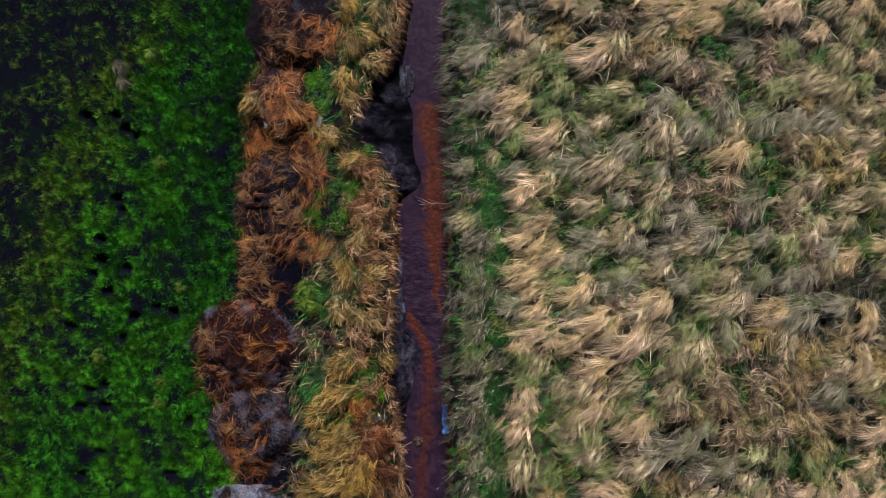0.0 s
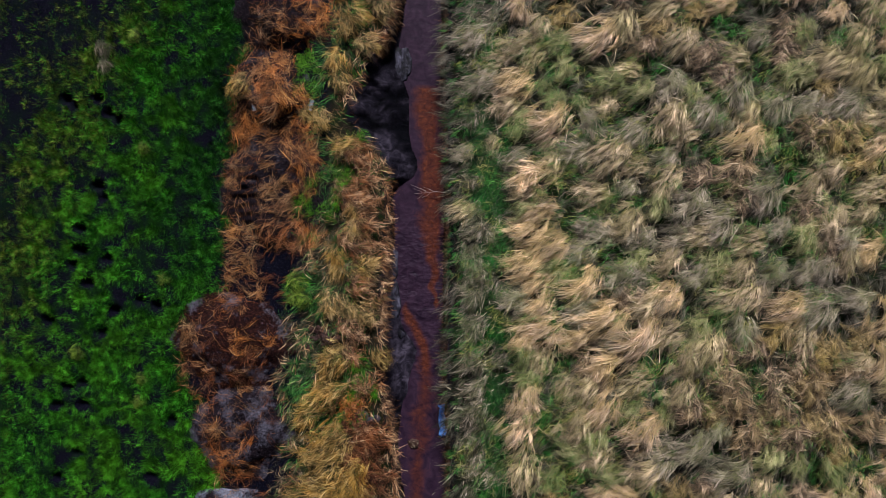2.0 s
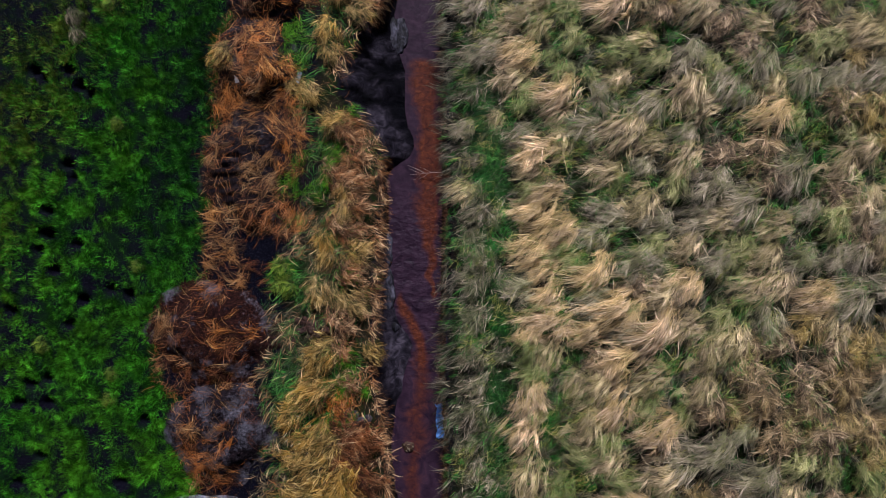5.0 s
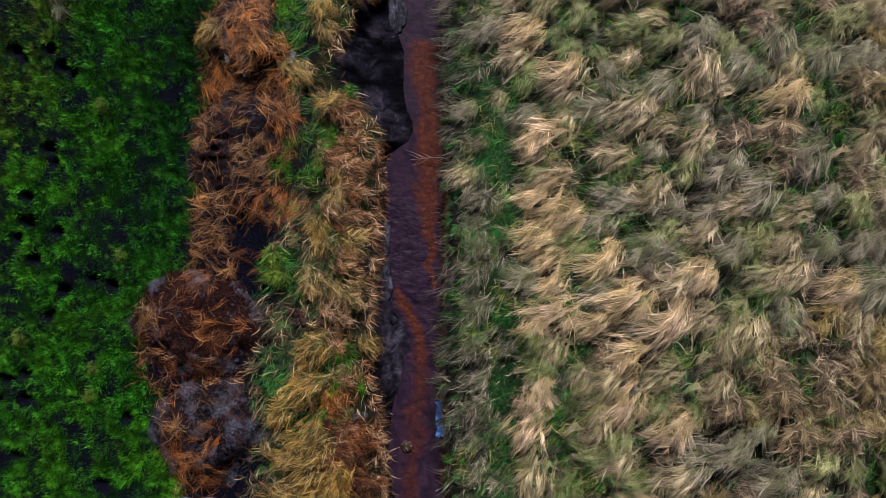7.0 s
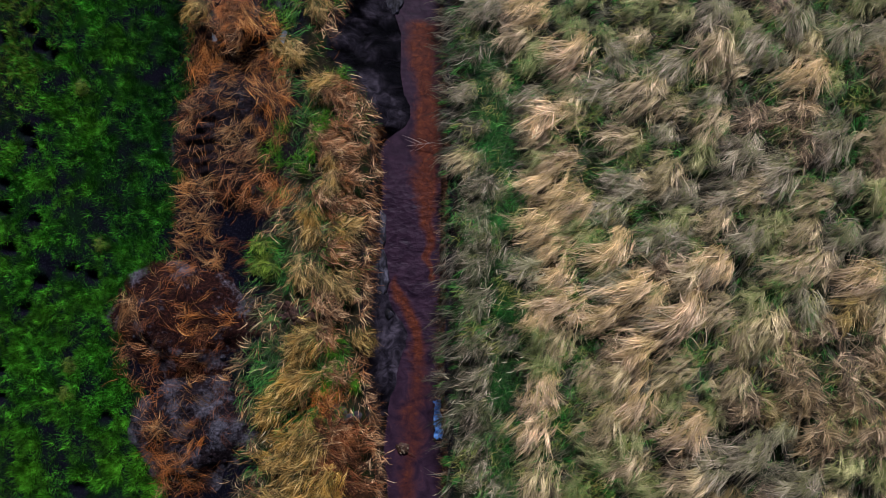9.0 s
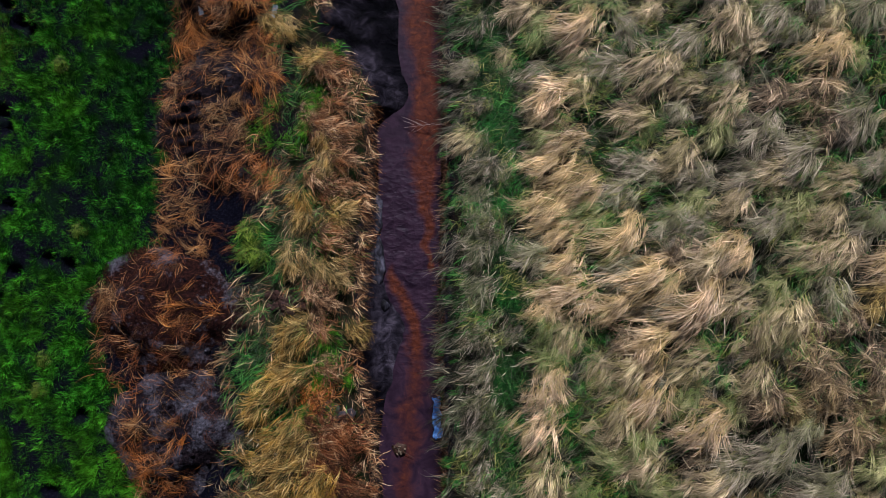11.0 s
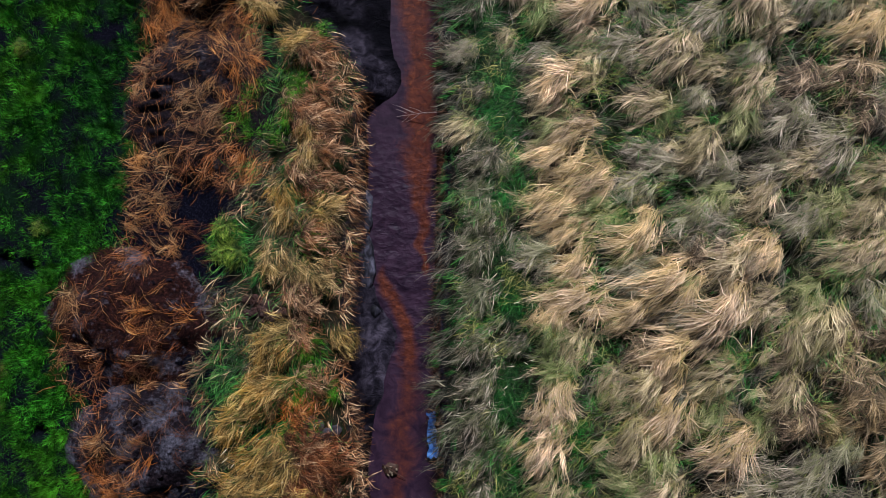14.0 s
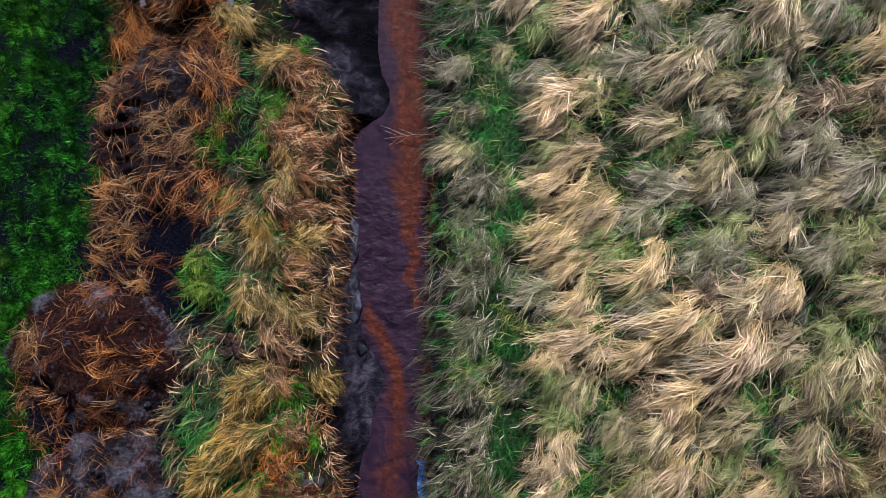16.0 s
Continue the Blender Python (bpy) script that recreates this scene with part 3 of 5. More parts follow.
band_s = np.exp(-(((WX - FLOC_S(WY) + waver) / (1.1 * WIDE_S(WY))) ** 2)) * smooth(top_s + 0.1, top_s - 0.2, WY) * (0.62 + 0.3 * smooth(-3.6, -3.2, WY)) * (1 - 0.75 * smooth(-5.0, -5.8, WY) * smooth(-1.2, -0.9, WX))
rust = np.clip(band_n + band_s, 0, 1) * (0.70 + 0.6 * fbm(WX, WY, 1.6, 41)) + 0.06
wi = np.arange(WX.size).reshape(WX.shape)
water = new("water", mesh_of("water", np.stack([WX, WY, WZ], -1).reshape(-1, 3).tolist(),
            np.stack([wi[:-1, :-1], wi[:-1, 1:], wi[1:, 1:], wi[1:, :-1]], -1).reshape(-1, 4).tolist(), WATER, [("rust", rust.ravel()), ("wrinkled", wrinkle.ravel())]))
tagged(water, "still rust-red ditch water with a wrinkled film", "water", kind="structure")


# ---- spoil heaps ----
CLODS = [lump_mesh("clod", PEAT, 1, 0.5), lump_mesh("clod", PEAT_GREY, 2, 0.5), lump_mesh("clod", PEAT_GREY, 3, 0.6)]


def litter(x, y, rad_az, length, seed_rng, width=0.0040, lift=0.2, raise_by=0.02):
    z = top_height(x, y) + raise_by + seed_rng.uniform(0, 0.07, len(x))
    n = len(x)
    az = rad_az
    l0 = seed_rng.normal(lift, 0.3, n)
    return np.stack([x, y, z], -1), az, length * seed_rng.uniform(0.5, 1.25, n), l0, l0 - seed_rng.uniform(0.3, 1.1, n), width * seed_rng.uniform(0.6, 1.3, n)


HEAP_LOOK = {
    "a": (PEAT, "dark peat spoil heap topped with rusty dead bracken"),
    "b": (PEAT, "narrow peat spoil heap covered in orange dead bracken"),
    "c": (PEAT, "long peat spoil heap with brown straw and bare furrows"),
    "d": (PEAT_RED, "dark red-brown peat spoil heap with grey clods"),
    "e": (PEAT_GREY, "grey crusted peat spoil heap with brown straw"),
    "f": (PEAT_PALE, "pale ash-grey crusted peat spoil heap")}
# where the straw lies on the heaps: centre, radius, straws, heading (degrees), length
LITTER = {
    "a": [((-3.98, 5.36), 0.55, 620, 160, 0.45, ORANGE), ((-4.68, 5.17), 0.35, 260, 150, 0.4, BANKSTRAW), ((-3.42, 5.54), 0.35, 260, 230, 0.5, ORANGE), ((-4.53, 6.17), 0.5, 50, 60, 0.4, BANKSTRAW)],
    "b": [((-4.61, 4.18), 0.34, 560, 250, 0.4, ORANGE), ((-4.76, 3.59), 0.50, 560, 240, 0.45, RUST), ((-4.16, 3.34), 0.32, 340, 300, 0.45, ORANGE), ((-4.76, 3.15), 0.45, 260, 190, 0.45, BANKSTRAW)],
    "c": [((-5.43, 2.61), 0.34, 420, 280, 0.55, ORANGE), ((-4.76, 2.66), 0.40, 300, 190, 0.5, ORANGE), ((-4.09, 2.41), 0.40, 400, 250, 0.55, ORANGE), ((-3.92, 1.89), 0.40, 420, 265, 0.6, ORANGE),
          ((-4.58, 0.98), 0.42, 460, 200, 0.42, AMBER), ((-4.39, 0.19), 0.55, 620, 215, 0.48, RUST), ((-3.72, -0.10), 0.30, 280, 250, 0.4, ORANGE), ((-5.51, -0.10), 0.45, 260, 190, 0.5, AMBER),
          ((-3.86, 1.23), 0.28, 240, 260, 0.4, ORANGE), ((-4.91, 1.97), 0.4, 130, 210, 0.42, AMBER), ((-4.76, -0.62), 0.6, 110, 200, 0.4, MAHOGANY), ((-5.43, -0.82), 0.45, 220, 195, 0.4, AMBER), ((-4.76, -1.21), 0.5, 90, 200, 0.36, MAHOGANY), ((-5.66, 1.53), 0.35, 120, 200, 0.4, AMBER)],
    "d": [((-6.68, -2.41), 0.30, 260, 240, 0.42, AMBER), ((-5.81, -1.84), 0.42, 300, 230, 0.42, RUST), ((-5.21, -1.51), 0.35, 160, 220, 0.4, AMBER), ((-5.13, -2.57), 0.42, 460, 200, 0.42, ORANGE),
          ((-5.21, -3.21), 0.55, 420, 190, 0.42, MAHOGANY), ((-6.49, -3.41), 0.40, 180, 200, 0.4, RUST), ((-5.81, -3.07), 0.75, 560, 210, 0.4, MAHOGANY), ((-5.21, -3.66), 0.5, 240, 185, 0.45, AMBER)],
    "e": [((-5.81, -4.60), 0.45, 340, 220, 0.42, AMBER), ((-5.66, -5.49), 0.50, 600, 190, 0.48, RUST), ((-4.91, -4.54), 0.45, 260, 240, 0.42, MAHOGANY), ((-5.36, -5.22), 0.5, 200, 200, 0.42, ORANGE)],
    "f": [((-5.06, -6.10), 0.45, 200, 180, 0.42, MAHOGANY), ((-5.96, -6.11), 0.4, 120, 180, 0.42, AMBER)]}


def spoil_heap(hp):
    key, (cx, cy), rx, ry, h = hp
    body_mat, label = HEAP_LOOK[key]
    rg = np.random.default_rng(100 + ord(key))
    base = tagged(new("spoil_heap"), label, "spoil heap", "spoil heaps along the ditch")
    base.location = (cx, cy, float(ground_height(cx, cy)))
    step = 0.045
    xs, ys = np.arange(cx - 1.6 * rx, cx + 1.6 * rx, step), np.arange(cy - 1.6 * ry, cy + 1.6 * ry, step)
    gx_, gy_ = np.meshgrid(xs, ys)
    hz = heap_height(hp, gx_, gy_) + 0.05 * (fbm(gx_, gy_, 6.0, 50, 2) - 0.5)
    keep = hz > -0.03
    cell = keep[:-1, :-1] | keep[:-1, 1:] | keep[1:, 1:] | keep[1:, :-1]
    ii = np.arange(hz.size).reshape(hz.shape)
    f = np.stack([ii[:-1, :-1], ii[:-1, 1:], ii[1:, 1:], ii[1:, :-1]], -1)[cell]
    used, inv = np.unique(f, return_inverse=True)
    v = np.stack([gx_, gy_, hz], -1).reshape(-1, 3)[used] - np.array(base.location)
    part("body", mesh_of("heap_body", v.tolist(), inv.reshape(-1, 4).tolist(), body_mat), base)
    # straw lying on it, one part for each sort
    for straw in dict.fromkeys(row[5] for row in LITTER[key]):
        B, A, L, E0, E1, W, C, TN = [], [], [], [], [], [], [], []
        for (px, py), r, n, head, ln, sort in LITTER[key]:
            if sort is not straw:
                continue
            n = int({"a": 1.1, "b": 1.5, "c": 1.2, "d": 0.7}.get(key, 0.62) * n)
            locks = max(5, n // 15)
            ang, rr = rg.uniform(0, 2 * np.pi, locks), 1.08 * r * np.sqrt(rg.uniform(0, 1, locks))
            lx, ly = px + rr * np.cos(ang), py + rr * np.sin(ang)
            la = np.radians(head) + rg.normal(0, 0.65, locks)
            pick = rg.integers(0, locks, n)
            across, along = rg.normal(0, 0.035, n), rg.normal(-0.4 * ln, 0.06, n)
            x, y = lx[pick] + along * np.cos(la[pick]) - across * np.sin(la[pick]), ly[pick] + along * np.sin(la[pick]) + across * np.cos(la[pick])
            stray = rg.uniform(0, 1, n) < 0.2
            row = litter(x, y, la[pick] - 0.8 * across / ln + rg.normal(0, 0.12, n) + stray * rg.normal(0, 0.9, n), 0.92 * ln, rg, 0.0042)
            row = (*row, rg.normal(0, 0.9, locks)[pick] + rg.normal(0, 0.3, n), np.clip(rg.normal(0.5, 0.3, locks), 0, 1)[pick])
            for store, val in zip((B, A, L, E0, E1, W, C, TN), row):
                store.append(val)
        B, A, L, E0, E1, W, C, TN = [np.concatenate(q) for q in (B, A, L, E0, E1, W, C, TN)]
        me = blades("straw", straw, B - np.array(base.location), A, L, E0, E1, W, 4, C, TN)
        tagged(part("straw_litter", me, base), "matted dead straw and bracken stalks", kind="stuff")
    for k in range({"d": 26, "e": 26, "f": 18}.get(key, 16)):
        a, r = rg.uniform(0, 2 * math.pi), math.sqrt(rg.uniform(0.02, 0.9))
        x, y = cx + rx * r * math.cos(a), cy + ry * r * math.sin(a)
        s = rg.uniform(0.018, 0.05)
        ob = part("clod", CLODS[1 + k % 2] if key in "def" else CLODS[0], base)
        ob.matrix_basis = pose(x - base.location.x, y - base.location.y, float(top_height(x, y)) - base.location.z + 0.1 * s, rg.uniform(-20, 20), rg.uniform(-20, 20), rg.uniform(0, 360)) @ Matrix.Scale(s, 4)
    return base


for hp in HEAPS:
    spoil_heap(hp)


# ---- tussocks ----
def tussock(name, mat, seed, locks, per, spread_deg, length, lift, label, category, group, green=40, width=0.0078):
    """A domed tuft: tapering locks of dead blades root over the dome and sweep down towards +x; green shoots at its foot and crown."""
    rg = np.random.default_rng(seed)
    base = tagged(new(name), label, category, group)
    n = locks * per
    u = rg.uniform(-0.52, 0.34, locks)
    v = np.clip(rg.normal(0, 0.22, locks), -0.42, 0.42)
    dome = np.clip(1 - (u / 0.64) ** 2 - (v / 0.50) ** 2, 0, 1)
    la = np.radians(rg.normal(0, spread_deg, locks)) + 0.45 * v + 0.34 * np.sin(6 * u + 3 * v + rg.uniform(0, 6.28))
    ll = length * rg.uniform(0.5, 1.25, locks)
    le = np.radians(lift * (0.75 - 1.3 * u) + rg.normal(0, 10, locks))
    ld = np.radians(rg.uniform(55, 95, locks))
    # random bleaching, plus a painted light crest: tone rises with the dome
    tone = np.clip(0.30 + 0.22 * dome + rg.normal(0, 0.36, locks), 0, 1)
    pick = np.repeat(np.arange(locks), per)
    across, along = rg.normal(0, 0.030, n), rg.normal(0, 0.06, n)
    a = la[pick]
    x, y = u[pick] + along * np.cos(a) - across * np.sin(a), v[pick] + along * np.sin(a) + across * np.cos(a)
    z = 0.02 + 0.42 * dome[pick] ** 0.8 + rg.uniform(0, 0.05, n)
    stray = rg.uniform(0, 1, n) < 0.11
    az = a - 0.95 * across / ll[pick] + rg.normal(0, 0.06, n) + stray * rg.normal(0, 0.8, n)
    e0 = le[pick] + rg.normal(0, 0.09, n)
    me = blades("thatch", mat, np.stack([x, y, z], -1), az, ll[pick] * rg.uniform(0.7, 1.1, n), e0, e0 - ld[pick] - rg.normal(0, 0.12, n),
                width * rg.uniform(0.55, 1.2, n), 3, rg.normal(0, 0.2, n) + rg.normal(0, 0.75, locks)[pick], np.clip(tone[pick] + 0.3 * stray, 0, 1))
    tagged(part("thatch", me, base), kind="stuff")
    if green:
        k = green // 2
        a, r = rg.uniform(0, 2 * np.pi, green), 0.36 * np.sqrt(rg.uniform(0, 1, green))
        e0 = np.radians(rg.uniform(35, 80, green))
        me = blades("green_growth", GREEN, np.stack([r * np.cos(a), r * np.sin(a), 0 * a], -1), a + rg.normal(0, 0.6, green), rg.uniform(0.18, 0.40, green),
                    e0, e0 - 0.9, 0.008 * rg.uniform(0.6, 1.2, green), 2)
        tagged(part("green_growth", me, base, "fresh green grass shoots"), kind="stuff")
        cu, cv = rg.normal(-0.22, 0.10, k), rg.normal(rg.uniform(-0.2, 0.2), 0.10, k)
        cz = 0.38 * np.clip(1 - (cu / 0.58) ** 2 - (cv / 0.58) ** 2, 0, 1)
        e0 = np.radians(rg.uniform(20, 60, k))
        me = blades("crown_growth", SHOOT, np.stack([cu, cv, cz], -1), rg.normal(0, 0.5, k), rg.uniform(0.2, 0.36, k), e0, e0 - 1.0, 0.008 * rg.uniform(0.6, 1.2, k), 3)
        tagged(part("crown_growth", me, base, "yellow-green shoots at the crown"), kind="stuff")
    return base


PROTO = {}
KINDS = {
    "tan": (TAN, 6, "pale tan dead grass tussock combed over by wind", 15, 0.60, 30, 40),
    "bright": (BRIGHT, 6, "bright pink-tan dead grass tussock combed over by wind", 13, 0.60, 28, 24),
    "grey": (GREY, 6, "grey-beige dead grass tussock bent to one side", 16, 0.62, 26, 60),
    "olive": (OLIVE, 4, "yellow-olive grass tussock with green shoots", 22, 0.52, 34, 90),
    "brown": (BROWN, 5, "brown ragged tussock of tangled dead stalks", 62, 0.52, 34, 12),
    "straw": (STRAW, 4, "golden-brown tussock of tangled straw stalks", 42, 0.52, 34, 16),
    "edge": (EDGE, 5, "grey-brown dead grass tussock leaning towards the ditch", 26, 0.46, 30, 60),
    "gold": (GOLD, 5, "golden dry grass tuft on the ditch bank", 20, 0.54, 34, 60),
    "pale": (PALESTRAW, 4, "pale straw grass tuft with green shoots on the ditch bank", 24, 0.52, 34, 50),
    "lime": (LIME, 2, "yellow-green grass tuft standing out of darker grass", 55, 0.40, 42, 30),
    "green": (LUSH, 3, "fresh emerald green grass tuft among the straw", 60, 0.38, 44, 50),
    "dead": (EDGE, 1, "bleached dead grass tuft standing in the green field", 30, 0.7, 20, 8),
    "wet": (MAHOGANY, 3, "dark mahogany dead grass hanging over the bank", 34, 0.48, 20, 0),
    "bank": (BANKSTRAW, 4, "rusty brown dead grass hanging over the bank", 30, 0.44, 22, 0)}


def plant(kind, x, y, size, head, tilt=0.0):
    mat, variants, label, spread_deg, length, lift, green = KINDS[kind]
    k = int(rng.integers(variants))
    m = pose(x, y, float(top_height(x, y)) - 0.03, 0, tilt, head)
    if (kind, k) not in PROTO:
        west = kind in ("gold", "pale", "bank", "wet", "lime", "green", "dead")
        ob = tussock("grass_tuft" if west else "grass_tussock", mat, 500 + 17 * k + len(kind) * 101, 52, 12, spread_deg, length, lift, label,
                     "grass tuft" if west else "tussock", "grass tufts west of the ditch" if west else "tussocks of the rough grassland", green, 0.0066 if west else 0.0078)
        PROTO[kind, k] = ob, size
        ob.matrix_basis = m @ Matrix.Scale(size, 4)
        return ob
    ob, first = PROTO[kind, k]
    return copy_thing(ob, m @ Matrix.Scale(size / first, 4))


# the tussocks of the grassland by their look: place, size, heading of the fall
BRIGHT_AT = [
    (1.11, 3.70, 1.13, 200), (1.95, 2.84, 1.21, 205), (1.57, 1.46, 1.26, 210), (1.76, 0.55, 1.11, 205), (1.44, 0.16, 1.06, 200), (1.89, -0.23, 1.21, 205), (1.38, -0.69, 1.16, 205),
    (1.70, -1.08, 1.01, 200), (1.70, -1.60, 0.96, 205), (1.77, -2.25, 1.21, 195), (1.38, -2.51, 0.91, 210), (2.73, -1.14, 1.21, 215), (3.25, -1.98, 1.39, 215), (2.61, -2.37, 1.06, 210),
    (4.01, -2.35, 1.39, 212), (6.56, 2.30, 1.26, 200), (3.31, -3.01, 1.26, 205), (4.14, -4.66, 1.31, 225), (7.55, -1.68, 1.21, 200), (1.45, -4.00, 1.11, 235), (3.25, -4.23, 1.26, 235),
    (1.26, -4.64, 1.16, 225), (3.12, 4.80, 1.21, 210), (4.65, -1.45, 1.11, 205)]
TAN_AT = [
    (0.78, 4.23, 0.81, 215), (0.98, 3.13, 0.96, 210), (1.75, 4.94, 0.91, 240), (1.63, 4.28, 0.86, 230), (2.02, 2.31, 0.76, 200), (2.09, 1.72, 0.81, 230), (3.44, 1.85, 1.31, 220),
    (3.05, 1.07, 1.06, 190), (3.76, 0.29, 1.16, 215), (3.76, 5.05, 1.01, 230), (4.91, 2.76, 1.31, 250), (6.75, 2.94, 0.96, 240), (4.78, 1.26, 1.11, 232), (8.46, 4.22, 1.06, 210),
    (2.61, -4.56, 1.21, 225), (1.33, -5.74, 1.21, 225), (5.79, -2.72, 1.21, 250), (5.22, -2.98, 1.11, 245), (6.42, -0.79, 1.06, 205), (6.17, -1.57, 1.06, 215)]
TAN_MORE = [
    (4.27, -1.64, 1.21, 212), (2.86, -3.65, 1.11, 220), (4.27, -5.62, 1.21, 225), (8.56, 0.30, 1.16, 230), (8.69, 1.52, 1.06, 240), (8.07, 1.13, 1.06, 215), (5.17, 4.64, 1.11, 225),
    (9.33, 3.83, 1.01, 215), (4.01, -3.51, 1.11, 215), (3.12, -5.32, 1.01, 220), (4.78, -2.35, 1.01, 215), (4.78, -0.55, 1.01, 210), (9.21, 4.60, 1.01, 220), (5.03, -3.75, 1.06, 225),
    (0.65, 2.25, 0.55, 225), (-0.06, 0.61, 0.76, 215), (1.77, -3.02, 0.86, 220), (2.35, -3.66, 0.76, 220), (9.22, -2.94, 1.01, 200), (6.68, -0.15, 1.01, 200)]
GREY_AT = [
    (0.12, 4.83, 1.11, 205), (0.32, 3.70, 1.11, 205), (-0.11, 1.99, 0.76, 215), (3.05, 2.63, 0.91, 290), (4.02, 2.43, 1.01, 220), (6.44, 3.46, 1.06, 225), (5.68, 2.88, 1.06, 230),
    (7.06, 1.01, 1.16, 215), (5.29, 0.75, 1.16, 215), (6.05, 0.30, 1.16, 205), (5.10, -0.03, 1.06, 205), (8.95, 3.06, 1.16, 215), (8.30, -1.68, 1.21, 205), (9.17, -1.42, 1.01, 195),
    (3.63, -0.94, 1.11, 215), (5.28, -5.03, 1.26, 195), (6.16, -5.58, 1.26, 195), (4.65, -5.29, 1.11, 200), (9.03, -3.70, 1.11, 215), (8.93, -0.02, 1.01, 215), (7.18, -0.92, 1.01, 210),
    (5.41, -0.93, 1.01, 205)]
OLIVE_AT = [
    (1.89, 3.62, 0.60, 250), (2.79, 3.16, 0.60, 270), (3.38, 0.87, 0.71, 280), (3.38, 3.74, 1.01, 210), (4.15, 3.48, 1.01, 205), (7.58, 3.84, 1.01, 220), (7.13, 2.29, 0.76, 200),
    (5.30, 3.34, 0.91, 230), (1.32, -2.83, 0.91, 215), (1.45, -3.42, 0.91, 215), (2.48, -0.95, 0.66, 225), (2.61, -1.53, 0.66, 215), (7.16, -5.25, 1.01, 215), (8.64, -5.60, 1.01, 260),
    (2.99, -5.00, 1.01, 230), (5.41, -2.21, 0.96, 215), (3.63, -1.97, 0.66, 215), (4.53, 0.75, 0.96, 215), (2.34, 4.02, 0.86, 220), (2.21, 4.67, 0.86, 230), (7.96, 4.87, 0.91, 230),
    (3.89, -4.15, 0.86, 225), (2.03, -5.85, 0.91, 225)]
BROWN_AT = [
    (4.28, 4.52, 0.96, 230), (5.68, 4.31, 1.06, 220), (6.06, 3.79, 1.01, 220), (5.55, 1.39, 1.06, 225), (6.31, 1.52, 1.16, 210), (6.56, 0.88, 1.06, 210), (7.95, 2.48, 1.11, 215),
    (7.94, 0.49, 1.01, 220), (7.79, -2.95, 1.16, 220), (6.29, -3.99, 1.16, 230), (6.04, -3.55, 1.11, 230), (7.17, -3.60, 1.11, 240), (7.66, -4.73, 1.16, 235), (6.66, -4.75, 1.16, 230),
    (8.65, -4.46, 1.01, 240), (9.39, -4.45, 1.01, 230), (7.29, -4.10, 1.01, 210), (8.16, -3.58, 1.06, 230), (5.28, -4.20, 1.01, 215), (7.58, 4.88, 1.01, 215), (7.46, 4.36, 1.01, 225),
    (8.91, -3.19, 0.96, 210), (6.79, -2.71, 1.01, 220)]
GOLD_EAST_AT = [
    (8.57, 2.29, 1.16, 235), (9.07, 2.42, 1.06, 250), (8.58, 3.45, 0.91, 290), (7.30, -2.32, 1.06, 215), (8.42, -2.69, 1.16, 210), (5.91, -4.25, 0.86, 300), (8.53, -4.65, 1.06, 250),
    (8.04, -3.71, 1.01, 235), (5.68, 4.38, 0.55, 220), (9.28, -2.43, 0.91, 210), (8.03, -4.47, 0.91, 235), (7.41, -4.61, 0.76, 225), (8.77, -5.09, 0.91, 240)]
EDGE_AT = [
    (-0.20, 2.91, 0.91, 215), (-0.28, 4.57, 0.86, 210), (-0.25, 0.09, 0.91, 215), (-0.09, -0.96, 0.86, 215), (0.53, 0.09, 0.76, 265), (-0.26, 1.27, 0.76, 215), (-0.09, -1.48, 0.91, 215),
    (-0.24, -2.27, 0.91, 215), (0.15, -2.13, 0.76, 215), (-0.17, -3.05, 0.91, 215), (0.15, -3.69, 0.96, 215), (-0.10, -4.21, 0.96, 215), (-0.16, -4.99, 0.96, 215), (0.22, -4.47, 0.76, 215),
    (0.16, -5.63, 0.96, 220), (0.62, -5.88, 0.81, 225), (0.47, -0.83, 0.66, 265), (0.80, -3.04, 0.71, 215), (-0.27, 3.51, 0.76, 210), (0.12, 4.17, 0.71, 205), (-0.32, -0.57, 0.71, 215),
    (0.01, -0.31, 0.66, 215)]
# open green places between the tussocks: place and radius
OPEN = [
    (0.66, 1.29, 0.37), (0.80, 0.90, 0.29), (0.93, 1.83, 0.26), (0.80, -0.30, 0.26), (0.81, -1.62, 0.34), (0.87, -2.28, 0.34), (0.55, -3.86, 0.31),
    (0.62, -4.25, 0.31), (0.75, -5.04, 0.31), (0.02, -2.02, 0.29), (2.12, -0.42, 0.26), (2.51, -2.13, 0.26), (3.29, -1.21, 0.24), (5.50, 2.21, 0.26),
    (6.27, 3.13, 0.34), (7.93, 1.88, 0.39), (7.43, 3.51, 0.34), (4.72, 4.19, 0.31), (2.24, 5.08, 0.26), (0.13, 3.30, 0.29), (0.72, 4.70, 0.29)]
OPEN_MORE = [
    (5.87, -1.97, 0.34), (6.51, -1.19, 0.31), (8.16, -1.30, 0.34), (7.28, -0.66, 0.29), (4.59, -3.02, 0.34), (2.78, -5.65, 0.34), (3.94, -4.59, 0.29),
    (2.51, -2.79, 0.29), (3.68, -0.81, 0.31), (3.29, 2.61, 0.29), (4.20, 4.33, 0.31), (6.41, 4.97, 0.34), (9.69, 0.25, 0.34), (8.30, -0.01, 0.34),
    (2.19, -2.00, 0.24), (2.06, -4.36, 0.26), (8.52, -5.54, 0.34), (7.67, 0.90, 0.29), (3.68, -2.64, 0.26), (9.72, 5.07, 0.34), (1.06, 2.62, 0.29)]
FURROW = curve([(2.30, 7.82), (2.59, 3.46), (2.73, 1.57), (2.37, -0.61), (2.08, -1.78), (2.01, -3.09), (2.13, -4.69), (2.37, -6.47), (2.45, -8.19)])
